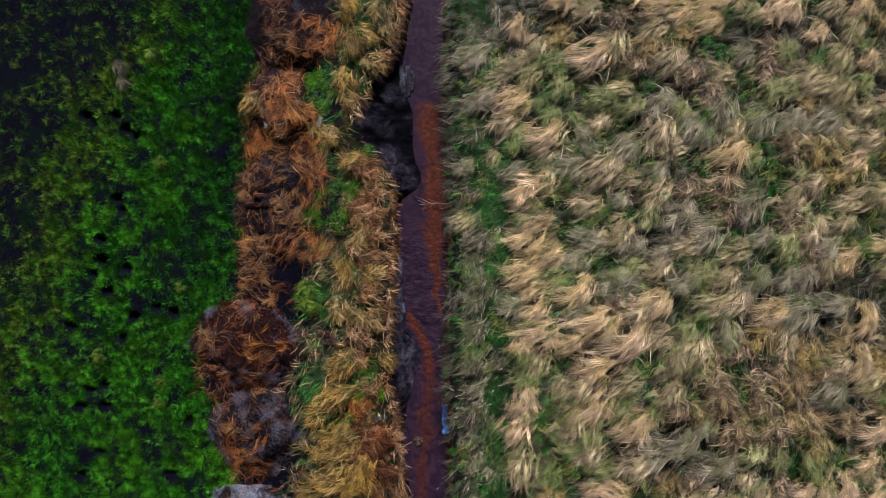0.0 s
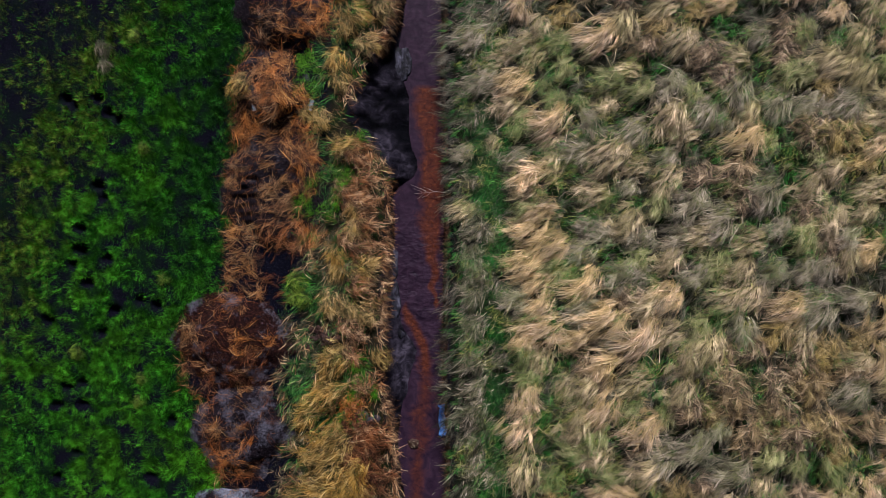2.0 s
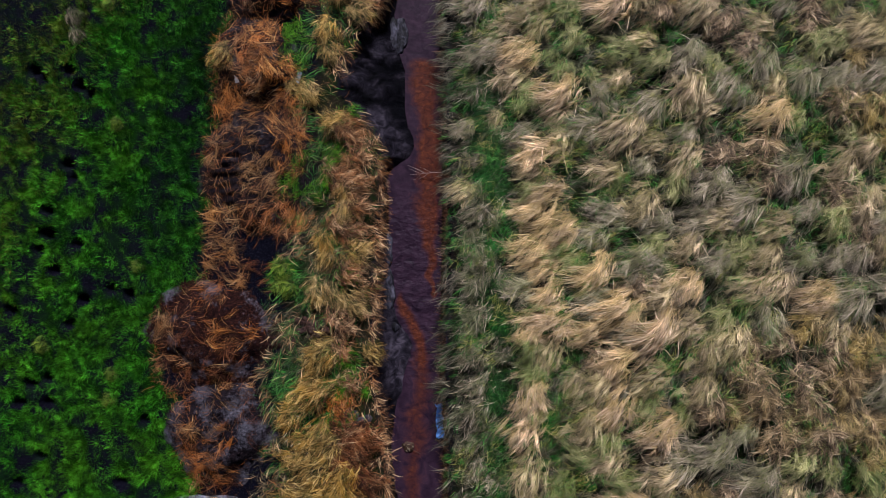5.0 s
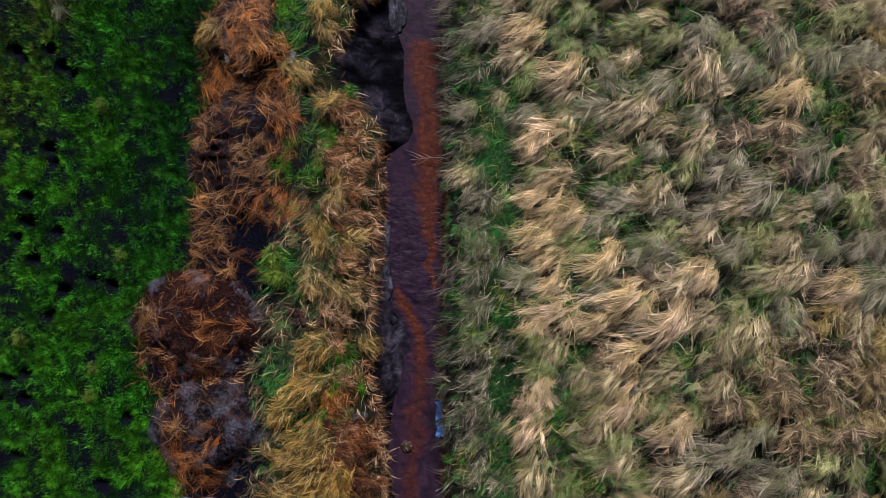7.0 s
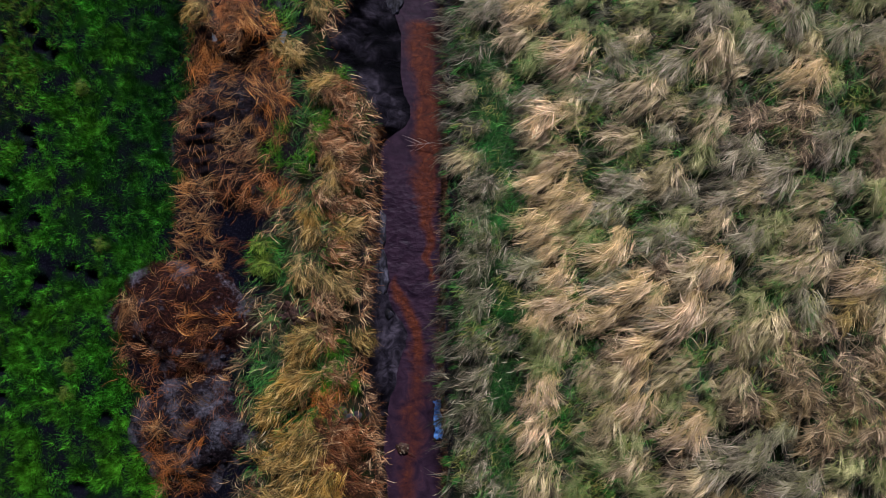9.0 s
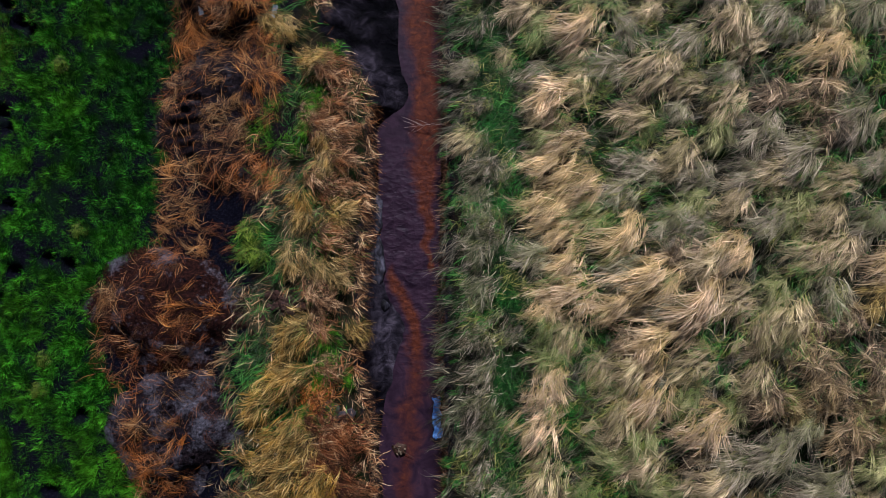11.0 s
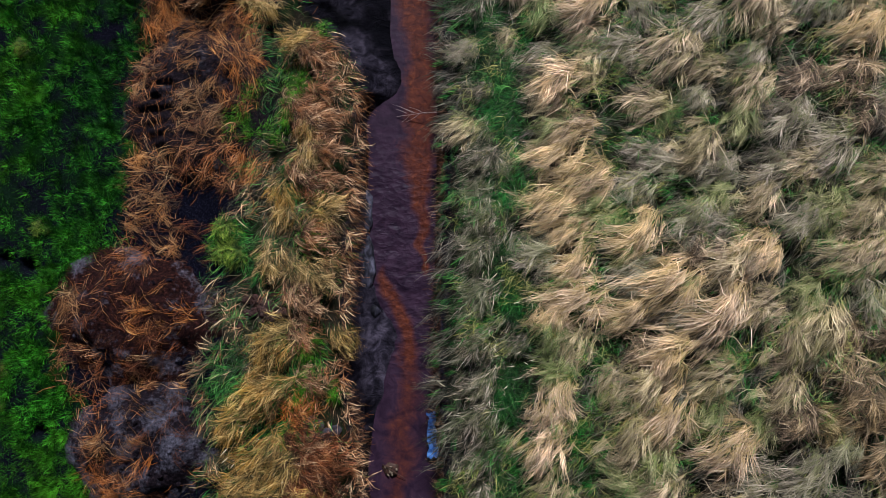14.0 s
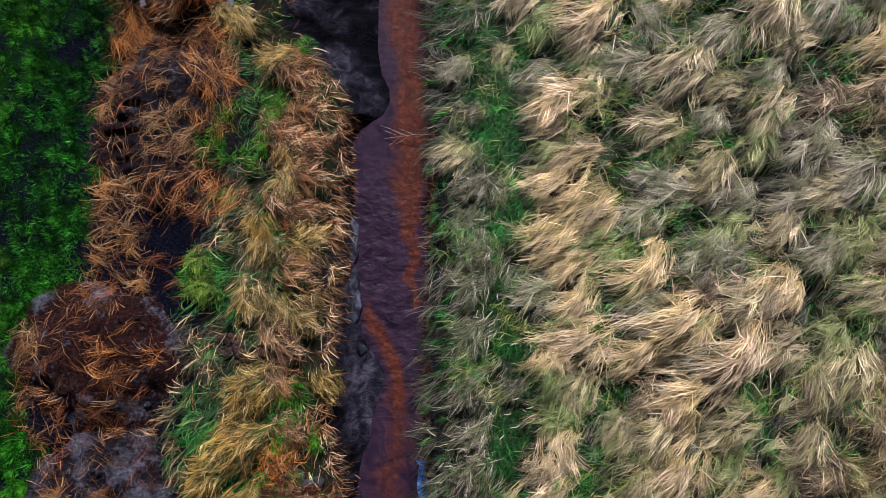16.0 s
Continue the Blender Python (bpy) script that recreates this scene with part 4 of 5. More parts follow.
LANE = curve([(0.26, 7.86), (0.29, 4.21), (0.44, 2.02), (0.73, 0.26), (0.85, -1.49), (0.91, -2.80), (0.67, -4.12), (0.67, -5.29), (0.73, -8.22)])


def openness(x, y):
    o = 0.6 * np.exp(-((x - FURROW(y)) / 0.14) ** 2) * smooth(0.0, -1.0, y)
    o = np.maximum(o, 0.85 * np.exp(-((x - LANE(y)) / 0.30) ** 2) * smooth(0.30, 0.50, fbm(x, y, 1.1, 67)))
    for ox, oy, orad in OPEN + OPEN_MORE:
        o = np.maximum(o, np.exp(-((x - ox) ** 2 + (y - oy) ** 2) / ((0.72 if ox > 5 else 1.0) * orad) ** 2))
    return o


placed = []


def settle(kind, rows, spread_out=1.0):
    for x, y, size, head in rows:
        a = radians(head)
        bx, by = x - 0.12 * size * math.cos(a), y - 0.12 * size * math.sin(a)
        plant(kind, bx, by, spread_out * size, head + 6 + rng.normal(0, 8))
        placed.append((bx, by))


settle("bright", BRIGHT_AT, 0.82)
settle("tan", TAN_AT + TAN_MORE, 0.82)
settle("grey", GREY_AT, 0.82)
settle("olive", OLIVE_AT, 0.82)
settle("brown", BROWN_AT, 0.82)
settle("straw", GOLD_EAST_AT, 0.82)
settle("edge", [(max(x, 0.18), y, k, h) for x, y, k, h in EDGE_AT], 0.74)


def heading(x, y):
    return 217 + 50 * (fbm(x, y, 0.35, 60, 2) - 0.5) * 2 + 12 * smooth(4, 9, x)


# the rest of the cover, in between and beyond
tries, extra = 0, 0
while extra < 150 and tries < 9000:
    tries += 1
    x, y = rng.uniform(-0.1, 11.2), rng.uniform(-7.2, 7.2)
    if x < BANK_E(y) + 0.25 or openness(x, y) > 0.45:
        continue
    beyond = y > 4.9 or x > 9.3 or y < -5.8
    gap = 0.47 if beyond else 0.43
    if any((x - a) ** 2 + (y - b) ** 2 < gap * gap for a, b in placed):
        continue
    edge, roll = x < 0.75, rng.uniform()
    if abs(x - float(LANE(y))) < 0.30:
        continue
    kind = "edge" if edge else "bright" if beyond and roll < 0.30 else "tan" if beyond and roll < 0.65 else "straw" if beyond and roll < 0.8 else "grey" if roll < 0.40 else "tan" if roll < 0.66 else "olive" if roll < 0.88 else "brown"
    plant(kind, x, y, rng.uniform(0.4, 0.65) if edge else rng.uniform(0.6, 0.9), float(heading(x, y)) + rng.normal(0, 14))
    placed.append((x, y))
    extra += 1

# golden tufts on the west bank strip
WEST_A = [
    (-2.97, 6.15, 0.9, 290), (-2.68, 5.41, 0.9, 285), (-2.90, 5.05, 0.8, 260), (-3.15, 4.24, 0.8, 250), (-3.00, 3.73, 0.7, 280), (-2.31, 6.00, 0.8, 240),
    (-1.94, 5.55, 0.7, 290), (-2.26, 4.67, 0.8, 320), (-3.42, 2.77, 0.8, 290), (-3.79, 3.00, 0.6, 300), (-2.97, 2.18, 0.9, 190), (-3.05, 1.67, 0.9, 185),
    (-2.45, 2.33, 0.8, 330), (-2.68, 0.12, 0.9, 230), (-3.08, -0.91, 0.7, 240), (-2.31, -0.76, 0.8, 330), (-3.27, -1.72, 0.9, 250),
    (-2.38, -1.94, 0.9, 300), (-2.83, -1.80, 0.8, 260), (-3.27, -2.98, 1.0, 200), (-2.97, -2.53, 0.8, 190), (-3.27, -3.20, 0.8, 210)]
WEST_B = [
    (-3.49, -3.94, 1.0, 205), (-3.27, -3.71, 0.9, 200), (-3.87, -4.38, 0.8, 215), (-3.42, -4.90, 1.1, 210), (-2.98, -5.04, 1.0, 215), (-3.72, -5.34, 1.0, 205),
    (-3.27, -5.56, 1.1, 205), (-2.68, -5.63, 1.0, 215), (-3.57, -6.08, 1.0, 200), (-2.98, -6.22, 1.0, 215), (-2.53, -6.07, 0.9, 260), (-4.09, -6.38, 0.8, 205),
    (-2.68, -3.27, 0.7, 270), (-2.38, -3.12, 0.8, 290), (-5.43, 3.60, 0.75, 230), (-1.94, -2.97, 0.6, 300), (-2.68, 0.63, 0.8, 240), (-3.12, -0.47, 0.7, 250)]
settle("lime", [(-4.09, -1.21, 0.8, 250), (-3.98, -1.58, 0.75, 230), (-4.24, -1.51, 0.6, 210), (-2.68, -3.12, 0.55, 280), (-3.79, -4.43, 0.6, 215)], 0.68)
FRESH = [(-2.61, -3.17, 0.70, 250), (-2.66, -3.69, 0.75, 230), (-2.81, -3.99, 0.60, 210), (-2.58, -1.35, 0.50, 260), (-2.10, -3.86, 0.55, 300), (-2.89, -2.35, 0.45, 240), (-3.03, -4.63, 0.60, 215), (-2.56, -4.45, 0.55, 220), (-2.95, 1.15, 0.80, 260), (-2.78, 1.45, 0.70, 280), (-3.13, 0.85, 0.60, 230), (-3.30, 0.49, 0.50, 240), (-2.53, 2.42, 0.50, 250), (-2.39, -0.46, 0.50, 260)]
settle("green", FRESH, 0.75)
settle("dead", [(-9.04, 4.70, 0.42, 262), (-8.99, 4.29, 0.36, 258)])
settle("lime", [(-8.27, 5.02, 0.38, 200), (-9.64, -2.92, 0.40, 250), (-8.01, -3.55, 0.32, 240), (-8.10, -4.14, 0.34, 230), (-7.49, -1.10, 0.32, 240), (-8.00, 2.18, 0.34, 235)])


def away(rows):
    """Leaves out what would bury the fresh tufts, the bare soil or the stones."""
    bare = [(-3.30, -2.44, 0.80), (-2.36, -4.35, 0.75), (-2.68, -4.12, 0.5)]
    return [q for q in rows if all(math.hypot(q[0] - f[0], q[1] - f[1]) > 0.50 * f[2] for f in FRESH + bare)]


settle("pale", away(WEST_A[4:19]), 0.82)
settle("gold", away(WEST_A[:4] + WEST_A[19:] + WEST_B), 0.84)
RUSTY_BANK = [
    (-2.20, 1.88, 1.0, 320), (-2.09, 1.37, 1.0, 325), (-2.16, 0.78, 1.0, 330), (-2.06, 0.27, 1.0, 320), (-2.20, -0.25, 0.9, 330), (-2.53, 1.59, 0.9, 300),
    (-2.38, 0.93, 0.9, 310), (-2.06, -1.20, 0.9, 330), (-2.20, -2.38, 0.9, 320), (-2.26, -2.97, 0.9, 300), (-1.94, -3.85, 0.9, 330), (-2.23, -4.74, 1.1, 320),
    (-2.01, -5.18, 1.1, 325), (-1.79, -5.76, 1.1, 335), (-2.31, -5.47, 1.0, 310), (-2.09, -6.21, 1.0, 325), (-1.79, -4.88, 0.9, 340), (-2.38, -3.85, 0.8, 300)]
for kind, rows in (("bank", [q for q in away(RUSTY_BANK) if q[1] > -3.6]), ("wet", [q for q in away(RUSTY_BANK) if q[1] < -3.6])):
    settle(kind, [(x - (0.36 if -4.2 < y < -0.4 else 0.24), y, 0.80 * k, h) for x, y, k, h in rows])
settle("bank", [(x - 0.50, y + 0.15, 0.75 * k, h - 20) for x, y, k, h in RUSTY_BANK[::2]])


# ---- loose grass that nobody could count ----
def stuff(name, mat, x, y, z, az, length, lift0, lift1, width, label, segs=3, curl=None, tone=None):
    me = blades(name, mat, np.stack([x, y, z], -1), az, length, lift0, lift1, width, segs, curl, tone)
    return tagged(new(name, me), label, "grass", kind="stuff")


def clumped(rg, n, lo, hi, per, sigma):
    c = int(n / per)
    cx, cy, wide = rg.uniform(lo[0], hi[0], c), rg.uniform(lo[1], hi[1], c), rg.uniform(0.55, 1.45, c)
    pick = rg.integers(0, c, n)
    r = np.abs(rg.normal(0, sigma, n)) * wide[pick]
    a = rg.uniform(0, 2 * np.pi, n)
    return cx[pick] + r * np.cos(a), cy[pick] + r * np.sin(a), a, pick, cx, cy


# green field
rg = np.random.default_rng(11)
x, y, a, pick, cx, cy = clumped(rg, 760000, (-13.3, -7.2), (-3.5, 7.2), 112, 0.080)
keep = (rg.uniform(0, 1, len(cx)) < field_cover(cx, cy) ** 0.55)[pick] & (rg.uniform(0, 1, len(x)) < 0.35 + 0.65 * field_cover(x, y))
for px, py in PITS:
    keep &= ((x - px) / 0.18) ** 2 + ((y - py) / 0.16) ** 2 > rg.uniform(0.7, 1.2)
x, y, a, tone = x[keep], y[keep], a[keep], rg.uniform(0, 1, len(x))[pick][keep]
z = ground_height(x, y) - 0.01
e0 = np.radians(rg.uniform(25, 75, len(x)))
ln = rg.uniform(0.05, 0.15, len(x)) * (0.7 + 0.6 * fbm(x, y, 0.8, 70))
wd = rg.uniform(0.005, 0.0095, len(x))
yellow = rg.uniform(0, 1, len(x)) < 0.62 * smooth(2.6, 0.2, x - SOIL_E(y) + 2.0 * (fbm(x, y, 0.9, 71) - 0.5))
deep = ~yellow & (rg.uniform(0, 1, len(x)) < 0.85 * smooth(-2.6, -0.4, x - FIELD_E(y) + 1.2 * (fbm(x, y, 0.8, 73) - 0.5)) * smooth(-5.0, 1.5, y))
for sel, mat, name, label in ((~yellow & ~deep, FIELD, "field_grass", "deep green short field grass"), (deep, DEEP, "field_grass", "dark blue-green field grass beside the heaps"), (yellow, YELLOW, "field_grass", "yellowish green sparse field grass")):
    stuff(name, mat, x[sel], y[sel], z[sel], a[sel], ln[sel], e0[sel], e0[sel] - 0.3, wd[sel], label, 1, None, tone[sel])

# rough grass between the tussocks
locks = 8600
lx, ly = rg.uniform(-0.6, 11.2, locks), rg.uniform(-7.2, 7.2, locks)
lh, lc, lt = rg.normal(0, 0.40, locks), rg.normal(0, 0.6, locks), np.clip(rg.normal(0.5, 0.25, locks), 0, 1)
pick = np.repeat(np.arange(locks), 13)
x, y = lx[pick] + rg.normal(0, 0.03, len(pick)), ly[pick] + rg.normal(0, 0.03, len(pick))
keep = x > BANK_E(y) - 0.02
x, y, pick = x[keep], y[keep], pick[keep]
n = len(x)
lane = np.exp(-((x - 0.90 - 0.10 * np.sin(y)) / 0.22) ** 2)
greenish = rg.uniform(0, 1, locks)[pick] < np.clip(smooth(0.50, 0.66, fbm(x, y, 0.75, 62)) * 0.45 + 0.4 * lane + 0.9 * openness(x, y) + 0.3 * smooth(1.1, 0.6, x), 0.12, 0.75)
z = ground_height(x, y) - 0.01
az = np.radians(heading(x, y)) + lh[pick] + rg.normal(0, 0.12, n)
e0 = np.radians(rg.uniform(10, 55, n))
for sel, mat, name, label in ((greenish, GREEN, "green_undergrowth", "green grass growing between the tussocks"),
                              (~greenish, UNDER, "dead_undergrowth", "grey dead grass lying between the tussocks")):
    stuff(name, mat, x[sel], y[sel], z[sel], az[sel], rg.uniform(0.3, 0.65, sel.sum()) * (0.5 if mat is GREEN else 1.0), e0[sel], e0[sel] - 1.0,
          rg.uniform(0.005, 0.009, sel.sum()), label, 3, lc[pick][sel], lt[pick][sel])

# short green grass filling the open places
x = rg.uniform(-0.6, 11.5, 110000)
y = rg.uniform(-8, 8, 110000)
keep = (x > BANK_E(y) + 0.1) & (rg.uniform(0, 1, len(x)) < 1.25 * openness(x, y) - 0.15) & (fbm(x, y, 2.6, 65) > 0.30)
x, y = x[keep], y[keep]
n = len(x)
e0 = np.radians(rg.uniform(20, 70, n))
stuff("green_undergrowth", GREEN, x, y, ground_height(x, y) - 0.01, rg.uniform(0, 6.28, n), rg.uniform(0.12, 0.34, n), e0, e0 - 1.0, rg.uniform(0.0035, 0.0065, n),
      "short emerald grass in the open places", 2, None, np.clip(fbm(x, y, 6.0, 66) * 1.6 - 0.3, 0, 1))

# dark green strip along the lane behind the bank
n = 15000
y = rg.uniform(-7.2, 7.2, n)
x = LANE(y) + rg.normal(0.02, 0.17, n)
keep = (fbm(x, y, 1.1, 67) > 0.36) & (x > BANK_E(y) + 0.4)
x, y = x[keep], y[keep]
n = len(x)
e0 = np.radians(rg.uniform(20, 70, n))
stuff("green_undergrowth", GREEN, x, y, ground_height(x, y) + rg.uniform(0, 0.12, n), np.radians(235) + rg.normal(0, 1.1, n), rg.uniform(0.16, 0.36, n), e0, e0 - 1.0, rg.uniform(0.005, 0.009, n),
      "dark green grass along the lane behind the bank", 2, None, np.clip(fbm(x, y, 4.0, 74) * 1.1 - 0.32, 0, 1))

# fresh shoots pushing through the dead grass
cx, cy = rg.uniform(-0.1, 11.3, 5200), rg.uniform(-7.5, 7.5, 5200)
fresh = fbm(cx, cy, 1.1, 68) + 0.25 * openness(cx, cy) > 0.50
cx, cy = cx[fresh], cy[fresh]
pick = np.repeat(np.arange(len(cx)), 9)
n = len(pick)
x, y = cx[pick] + rg.normal(0, 0.06, n), cy[pick] + rg.normal(0, 0.06, n)
e0 = np.radians(rg.uniform(25, 75, n))
az, ln, wd = np.radians(heading(x, y)) + rg.normal(0, 0.7, n), rg.uniform(0.16, 0.34, n), rg.uniform(0.0035, 0.0065, n)
z, cl, tn = ground_height(x, y) + rg.uniform(0.10, 0.38, n), rg.normal(0, 0.5, n), rg.uniform(0.2, 0.9, len(cx))[pick]
lime = (rg.uniform(0, 1, len(cx)) < 0.45)[pick]
for sel, mat, label in ((~lime, GREEN, "fresh green shoots pushing through dead grass"), (lime, SHOOT, "yellow-green shoots pushing through dead grass")):
    stuff("green_shoots", mat, x[sel], y[sel], z[sel], az[sel], ln[sel], e0[sel], e0[sel] - 1.3, wd[sel], label, 3, cl[sel], tn[sel])

# straw along the east bank, leaning over towards the water
locks = 720
ly = rg.uniform(-8, 8, locks)
lx = BANK_E(ly) + 0.44 + 0.85 * rg.uniform(0, 1, locks) ** 1.2
lh, lc, lt = rg.normal(0, 0.45, locks), rg.normal(0, 0.7, locks), rg.uniform(0, 1, locks)
thin = rg.uniform(0, 1, locks) > 1.1 * openness(lx, ly)
pick = np.repeat(np.arange(locks)[thin], 16)
x, y = lx[pick] + rg.normal(0, 0.04, len(pick)), ly[pick] + rg.normal(0, 0.04, len(pick))
n = len(x)
e0 = np.radians(rg.uniform(15, 50, n))
stuff("edge_straw", EDGE, x, y, ground_height(x, y) - 0.01 + rg.uniform(0, 0.1, n), np.radians(222) + lh[pick] + rg.normal(0, 0.18, n), rg.uniform(0.22, 0.5, n), e0,
      e0 - rg.uniform(0.7, 1.4, n), rg.uniform(0.0035, 0.007, n), "grey-brown straw leaning over the ditch bank", 3, lc[pick], lt[pick])

# undergrowth of the west strip
locks = 3900
lx, ly, lt, lc = rg.uniform(-5.5, -1.2, locks), rg.uniform(-8, 8, locks), rg.uniform(0, 1, locks), rg.normal(0, 0.8, locks)
lh = rg.normal(0, 0.7, locks)
pick = np.repeat(np.arange(locks), 13)
x, y = lx[pick] + rg.normal(0, 0.05, len(pick)), ly[pick] + rg.normal(0, 0.05, len(pick))
inside = smooth(-0.55, 0.05, x - STRAW_W(y)) * (x < BANK_W(y) + 0.03)
for bx, by, br in ((-2.85, 2.99, 0.55), (-1.94, 4.52, 0.40), (-3.27, 2.99, 0.35), (-2.31, -4.08, 0.35), (-3.27, -2.53, 0.25)):
    inside = inside * (1 - np.exp(-((x - bx) ** 2 + (y - by) ** 2) / br**2))
keep = rg.uniform(0, 1, len(x)) < inside
x, y, pick = x[keep], y[keep], pick[keep]
n = len(x)
SPOTS = [(-3.57, 1.08, 0.42), (-3.86, 0.64, 0.35), (-4.09, -1.28, 0.38), (-3.87, -2.39, 0.30), (-3.94, -3.13, 0.50), (-2.68, -3.05, 0.30), (-2.75, -3.86, 0.30),
         (-4.09, -4.53, 0.38), (-2.68, -4.37, 0.30), (-3.86, 4.03, 0.50), (-2.68, 2.40, 0.25), (-2.68, -1.28, 0.25), (-2.68, 3.87, 0.25), (-2.53, 5.56, 0.25), (-3.42, -3.72, 0.3), (-3.05, -4.52, 0.32), (-3.27, -4.19, 0.25), (-2.68, -3.71, 0.28), (-3.64, -1.80, 0.25), (-2.83, -0.25, 0.25), (-3.12, 1.59, 0.25)]
g = np.zeros(n)
for sx, sy, sr in SPOTS:
    g = np.maximum(g, np.exp(-((x - sx) ** 2 + (y - sy) ** 2) / sr**2))
near_bank = smooth(0.7, 0.1, BANK_W(y) - x)
g = g - 0.55 * smooth(-1.2, -2.0, y) * smooth(-3.2, -3.5, x) * smooth(0.40, 0.55, fbm(x, y, 2.4, 72))
greenish = rg.uniform(0, 1, n) < (1 - 0.85 * near_bank) * np.clip(1.3 * g + 0.8 * smooth(0.46, 0.60, fbm(x, y, 1.5, 63)), 0.10, 0.95)
az = np.radians(235 + 80 * near_bank) + lh[pick] + rg.normal(0, 0.25, n)
e0 = np.radians(rg.uniform(15, 65, n))
z = ground_height(x, y) - 0.01
rusty = ~greenish & (rg.uniform(0, 1, n) < 0.25 + 0.6 * near_bank)
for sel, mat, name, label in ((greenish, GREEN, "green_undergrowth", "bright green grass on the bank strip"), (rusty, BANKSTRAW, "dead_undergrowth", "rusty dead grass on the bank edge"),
                              (~greenish & ~rusty, BANK_UNDER, "dead_undergrowth", "dark dead grass on the bank strip")):
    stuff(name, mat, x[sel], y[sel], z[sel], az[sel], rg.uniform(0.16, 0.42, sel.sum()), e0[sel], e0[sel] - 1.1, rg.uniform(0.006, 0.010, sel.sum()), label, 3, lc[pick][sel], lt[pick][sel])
# extra green tufts at the brightest spots, some on the heaps' foot
B = []
for sx, sy, sr in SPOTS:
    k = int(4600 * sr * sr) + 50
    r, t = sr * 1.05 * np.sqrt(rg.uniform(0, 1, k)), rg.uniform(0, 2 * np.pi, k)
    B.append(np.stack([sx + 0.8 * r * np.cos(t), sy + 1.2 * r * np.sin(t)], -1))
B = np.concatenate(B)
B = B[fbm(B[:, 0], B[:, 1], 3.0, 64) > 0.45]
e0 = np.radians(rg.uniform(20, 60, len(B)))
teal = rg.uniform(0, 1, len(B)) < smooth(-1.0, -2.0, B[:, 1]) * smooth(-3.3, -3.6, B[:, 0])
teal_keep = teal & (fbm(B[:, 0], B[:, 1], 2.2, 69) > 0.53)
for sel, mat in ((~teal, LUSH), (teal_keep, BLUEGREEN)):
    q = B[sel]
    stuff("green_undergrowth", mat, q[:, 0], q[:, 1], top_height(q[:, 0], q[:, 1]) - 0.01, rg.uniform(0, 6.28, len(q)), rg.uniform(0.09, 0.22, len(q)), e0[sel], e0[sel] - 0.9,
          rg.uniform(0.005, 0.009, len(q)), "lush green grass patches beside the heaps" if mat is LUSH else "grey-green grass patches beside the heaps", 3)

# grass hanging down both banks
for side in (-1, 1):
    n = 5200 if side < 0 else 10000
    y = rg.uniform(-8, 8, n)
    x = (BANK_W(y) + 0.02 if side < 0 else BANK_E(y) + 0.10) + rg.normal(0, 0.07 if side < 0 else 0.12, n)
    keep = (rg.uniform(0, 1, n) < 0.8) if side > 0 else (WATER_W(y) - BANK_W(y) < 0.75)
    x, y = x[keep], y[keep]
    n = len(x)
    az = (0.0 if side < 0 else np.pi) + rg.normal(0 if side > 0 else -0.5, 0.5, n)
    e0 = np.radians(rg.uniform(-75, -15, n))
    stuff("bank_grass", SHADESTRAW if side > 0 else BANKSTRAW, x, y, ground_height(x, y) + 0.01, az, (1.0 if side > 0 else 0.7) * rg.uniform(0.15, 0.42, n), e0, e0 - rg.uniform(0.0, 0.5, n),
          rg.uniform(0.004, 0.008, n), "dark red-brown dead grass hanging down the ditch bank", 3)

# strewn straw on the soil between heaps and field
n = 2400
y = rg.uniform(-7, 7, n)
x = FIELD_E(y) + np.abs(rg.normal(0, 0.5, n)) + 0.05
keep = x < STRAW_W(y)
x, y = x[keep], y[keep]
n = len(x)
e0 = rg.normal(0.15, 0.2, n)
stuff("strewn_straw", RUST, x, y, top_height(x, y) + 0.02, rg.uniform(0, 6.28, n), rg.uniform(0.15, 0.4, n), e0, e0 - 0.4, rg.uniform(0.004, 0.007, n), "brown straw strewn over bare peat", 2)


# ---- things in the ditch ----
def mud_slump(cx, cy, rx, ry, h, seed, label, up=0.0):
    bm = bmesh.new()
    bmesh.ops.create_icosphere(bm, subdivisions=4, radius=1.0)
    for v in bm.verts:
        q = Vector((v.co.x * rx, v.co.y * ry, v.co.z * h)) * 5.0 + Vector((seed * 3.7, seed, 0))
        d = 1 + 0.35 * noise.noise(q * 0.6) + 0.20 * noise.noise(q * 1.7) + 0.08 * noise.noise(q * 4.1) + 0.05 * noise.noise(q * 9.0)
        furrow = 0.25 * noise.noise(Vector((v.co.x * rx * 11, v.co.y * ry * 5, seed)))
        v.co = Vector((v.co.x * d * rx, v.co.y * d * ry, math.tanh(1.3 * v.co.z * d) * h * (1 + furrow)))
    me = bpy.data.meshes.new("mud_slump")
    bm.to_mesh(me)
    bm.free()
    me.materials.append(CLAY)
    me.polygons.foreach_set("use_smooth", [True] * len(me.polygons))
    ob = tagged(new("mud_slump", me), label, "mud")
    ob.matrix_basis = pose(cx, cy, WATER_Z + up, 0, 0, 0)
    return ob


mud_slump(-1.62, -2.50, 0.13, 0.16, 0.13, 3, "grey clay clod on the mud")
mud_slump(-1.80, -0.66, 0.14, 0.50, 0.05, 5, "grey-blue wet mud slump with roots under the bank")
mud_slump(-1.76, -1.66, 0.15, 0.55, 0.08, 6, "strip of wet grey clay under the bank")
mud_slump(-1.65, 4.48, 0.26, 0.46, 0.04, 8, "flat wet grey mud at the water's edge")


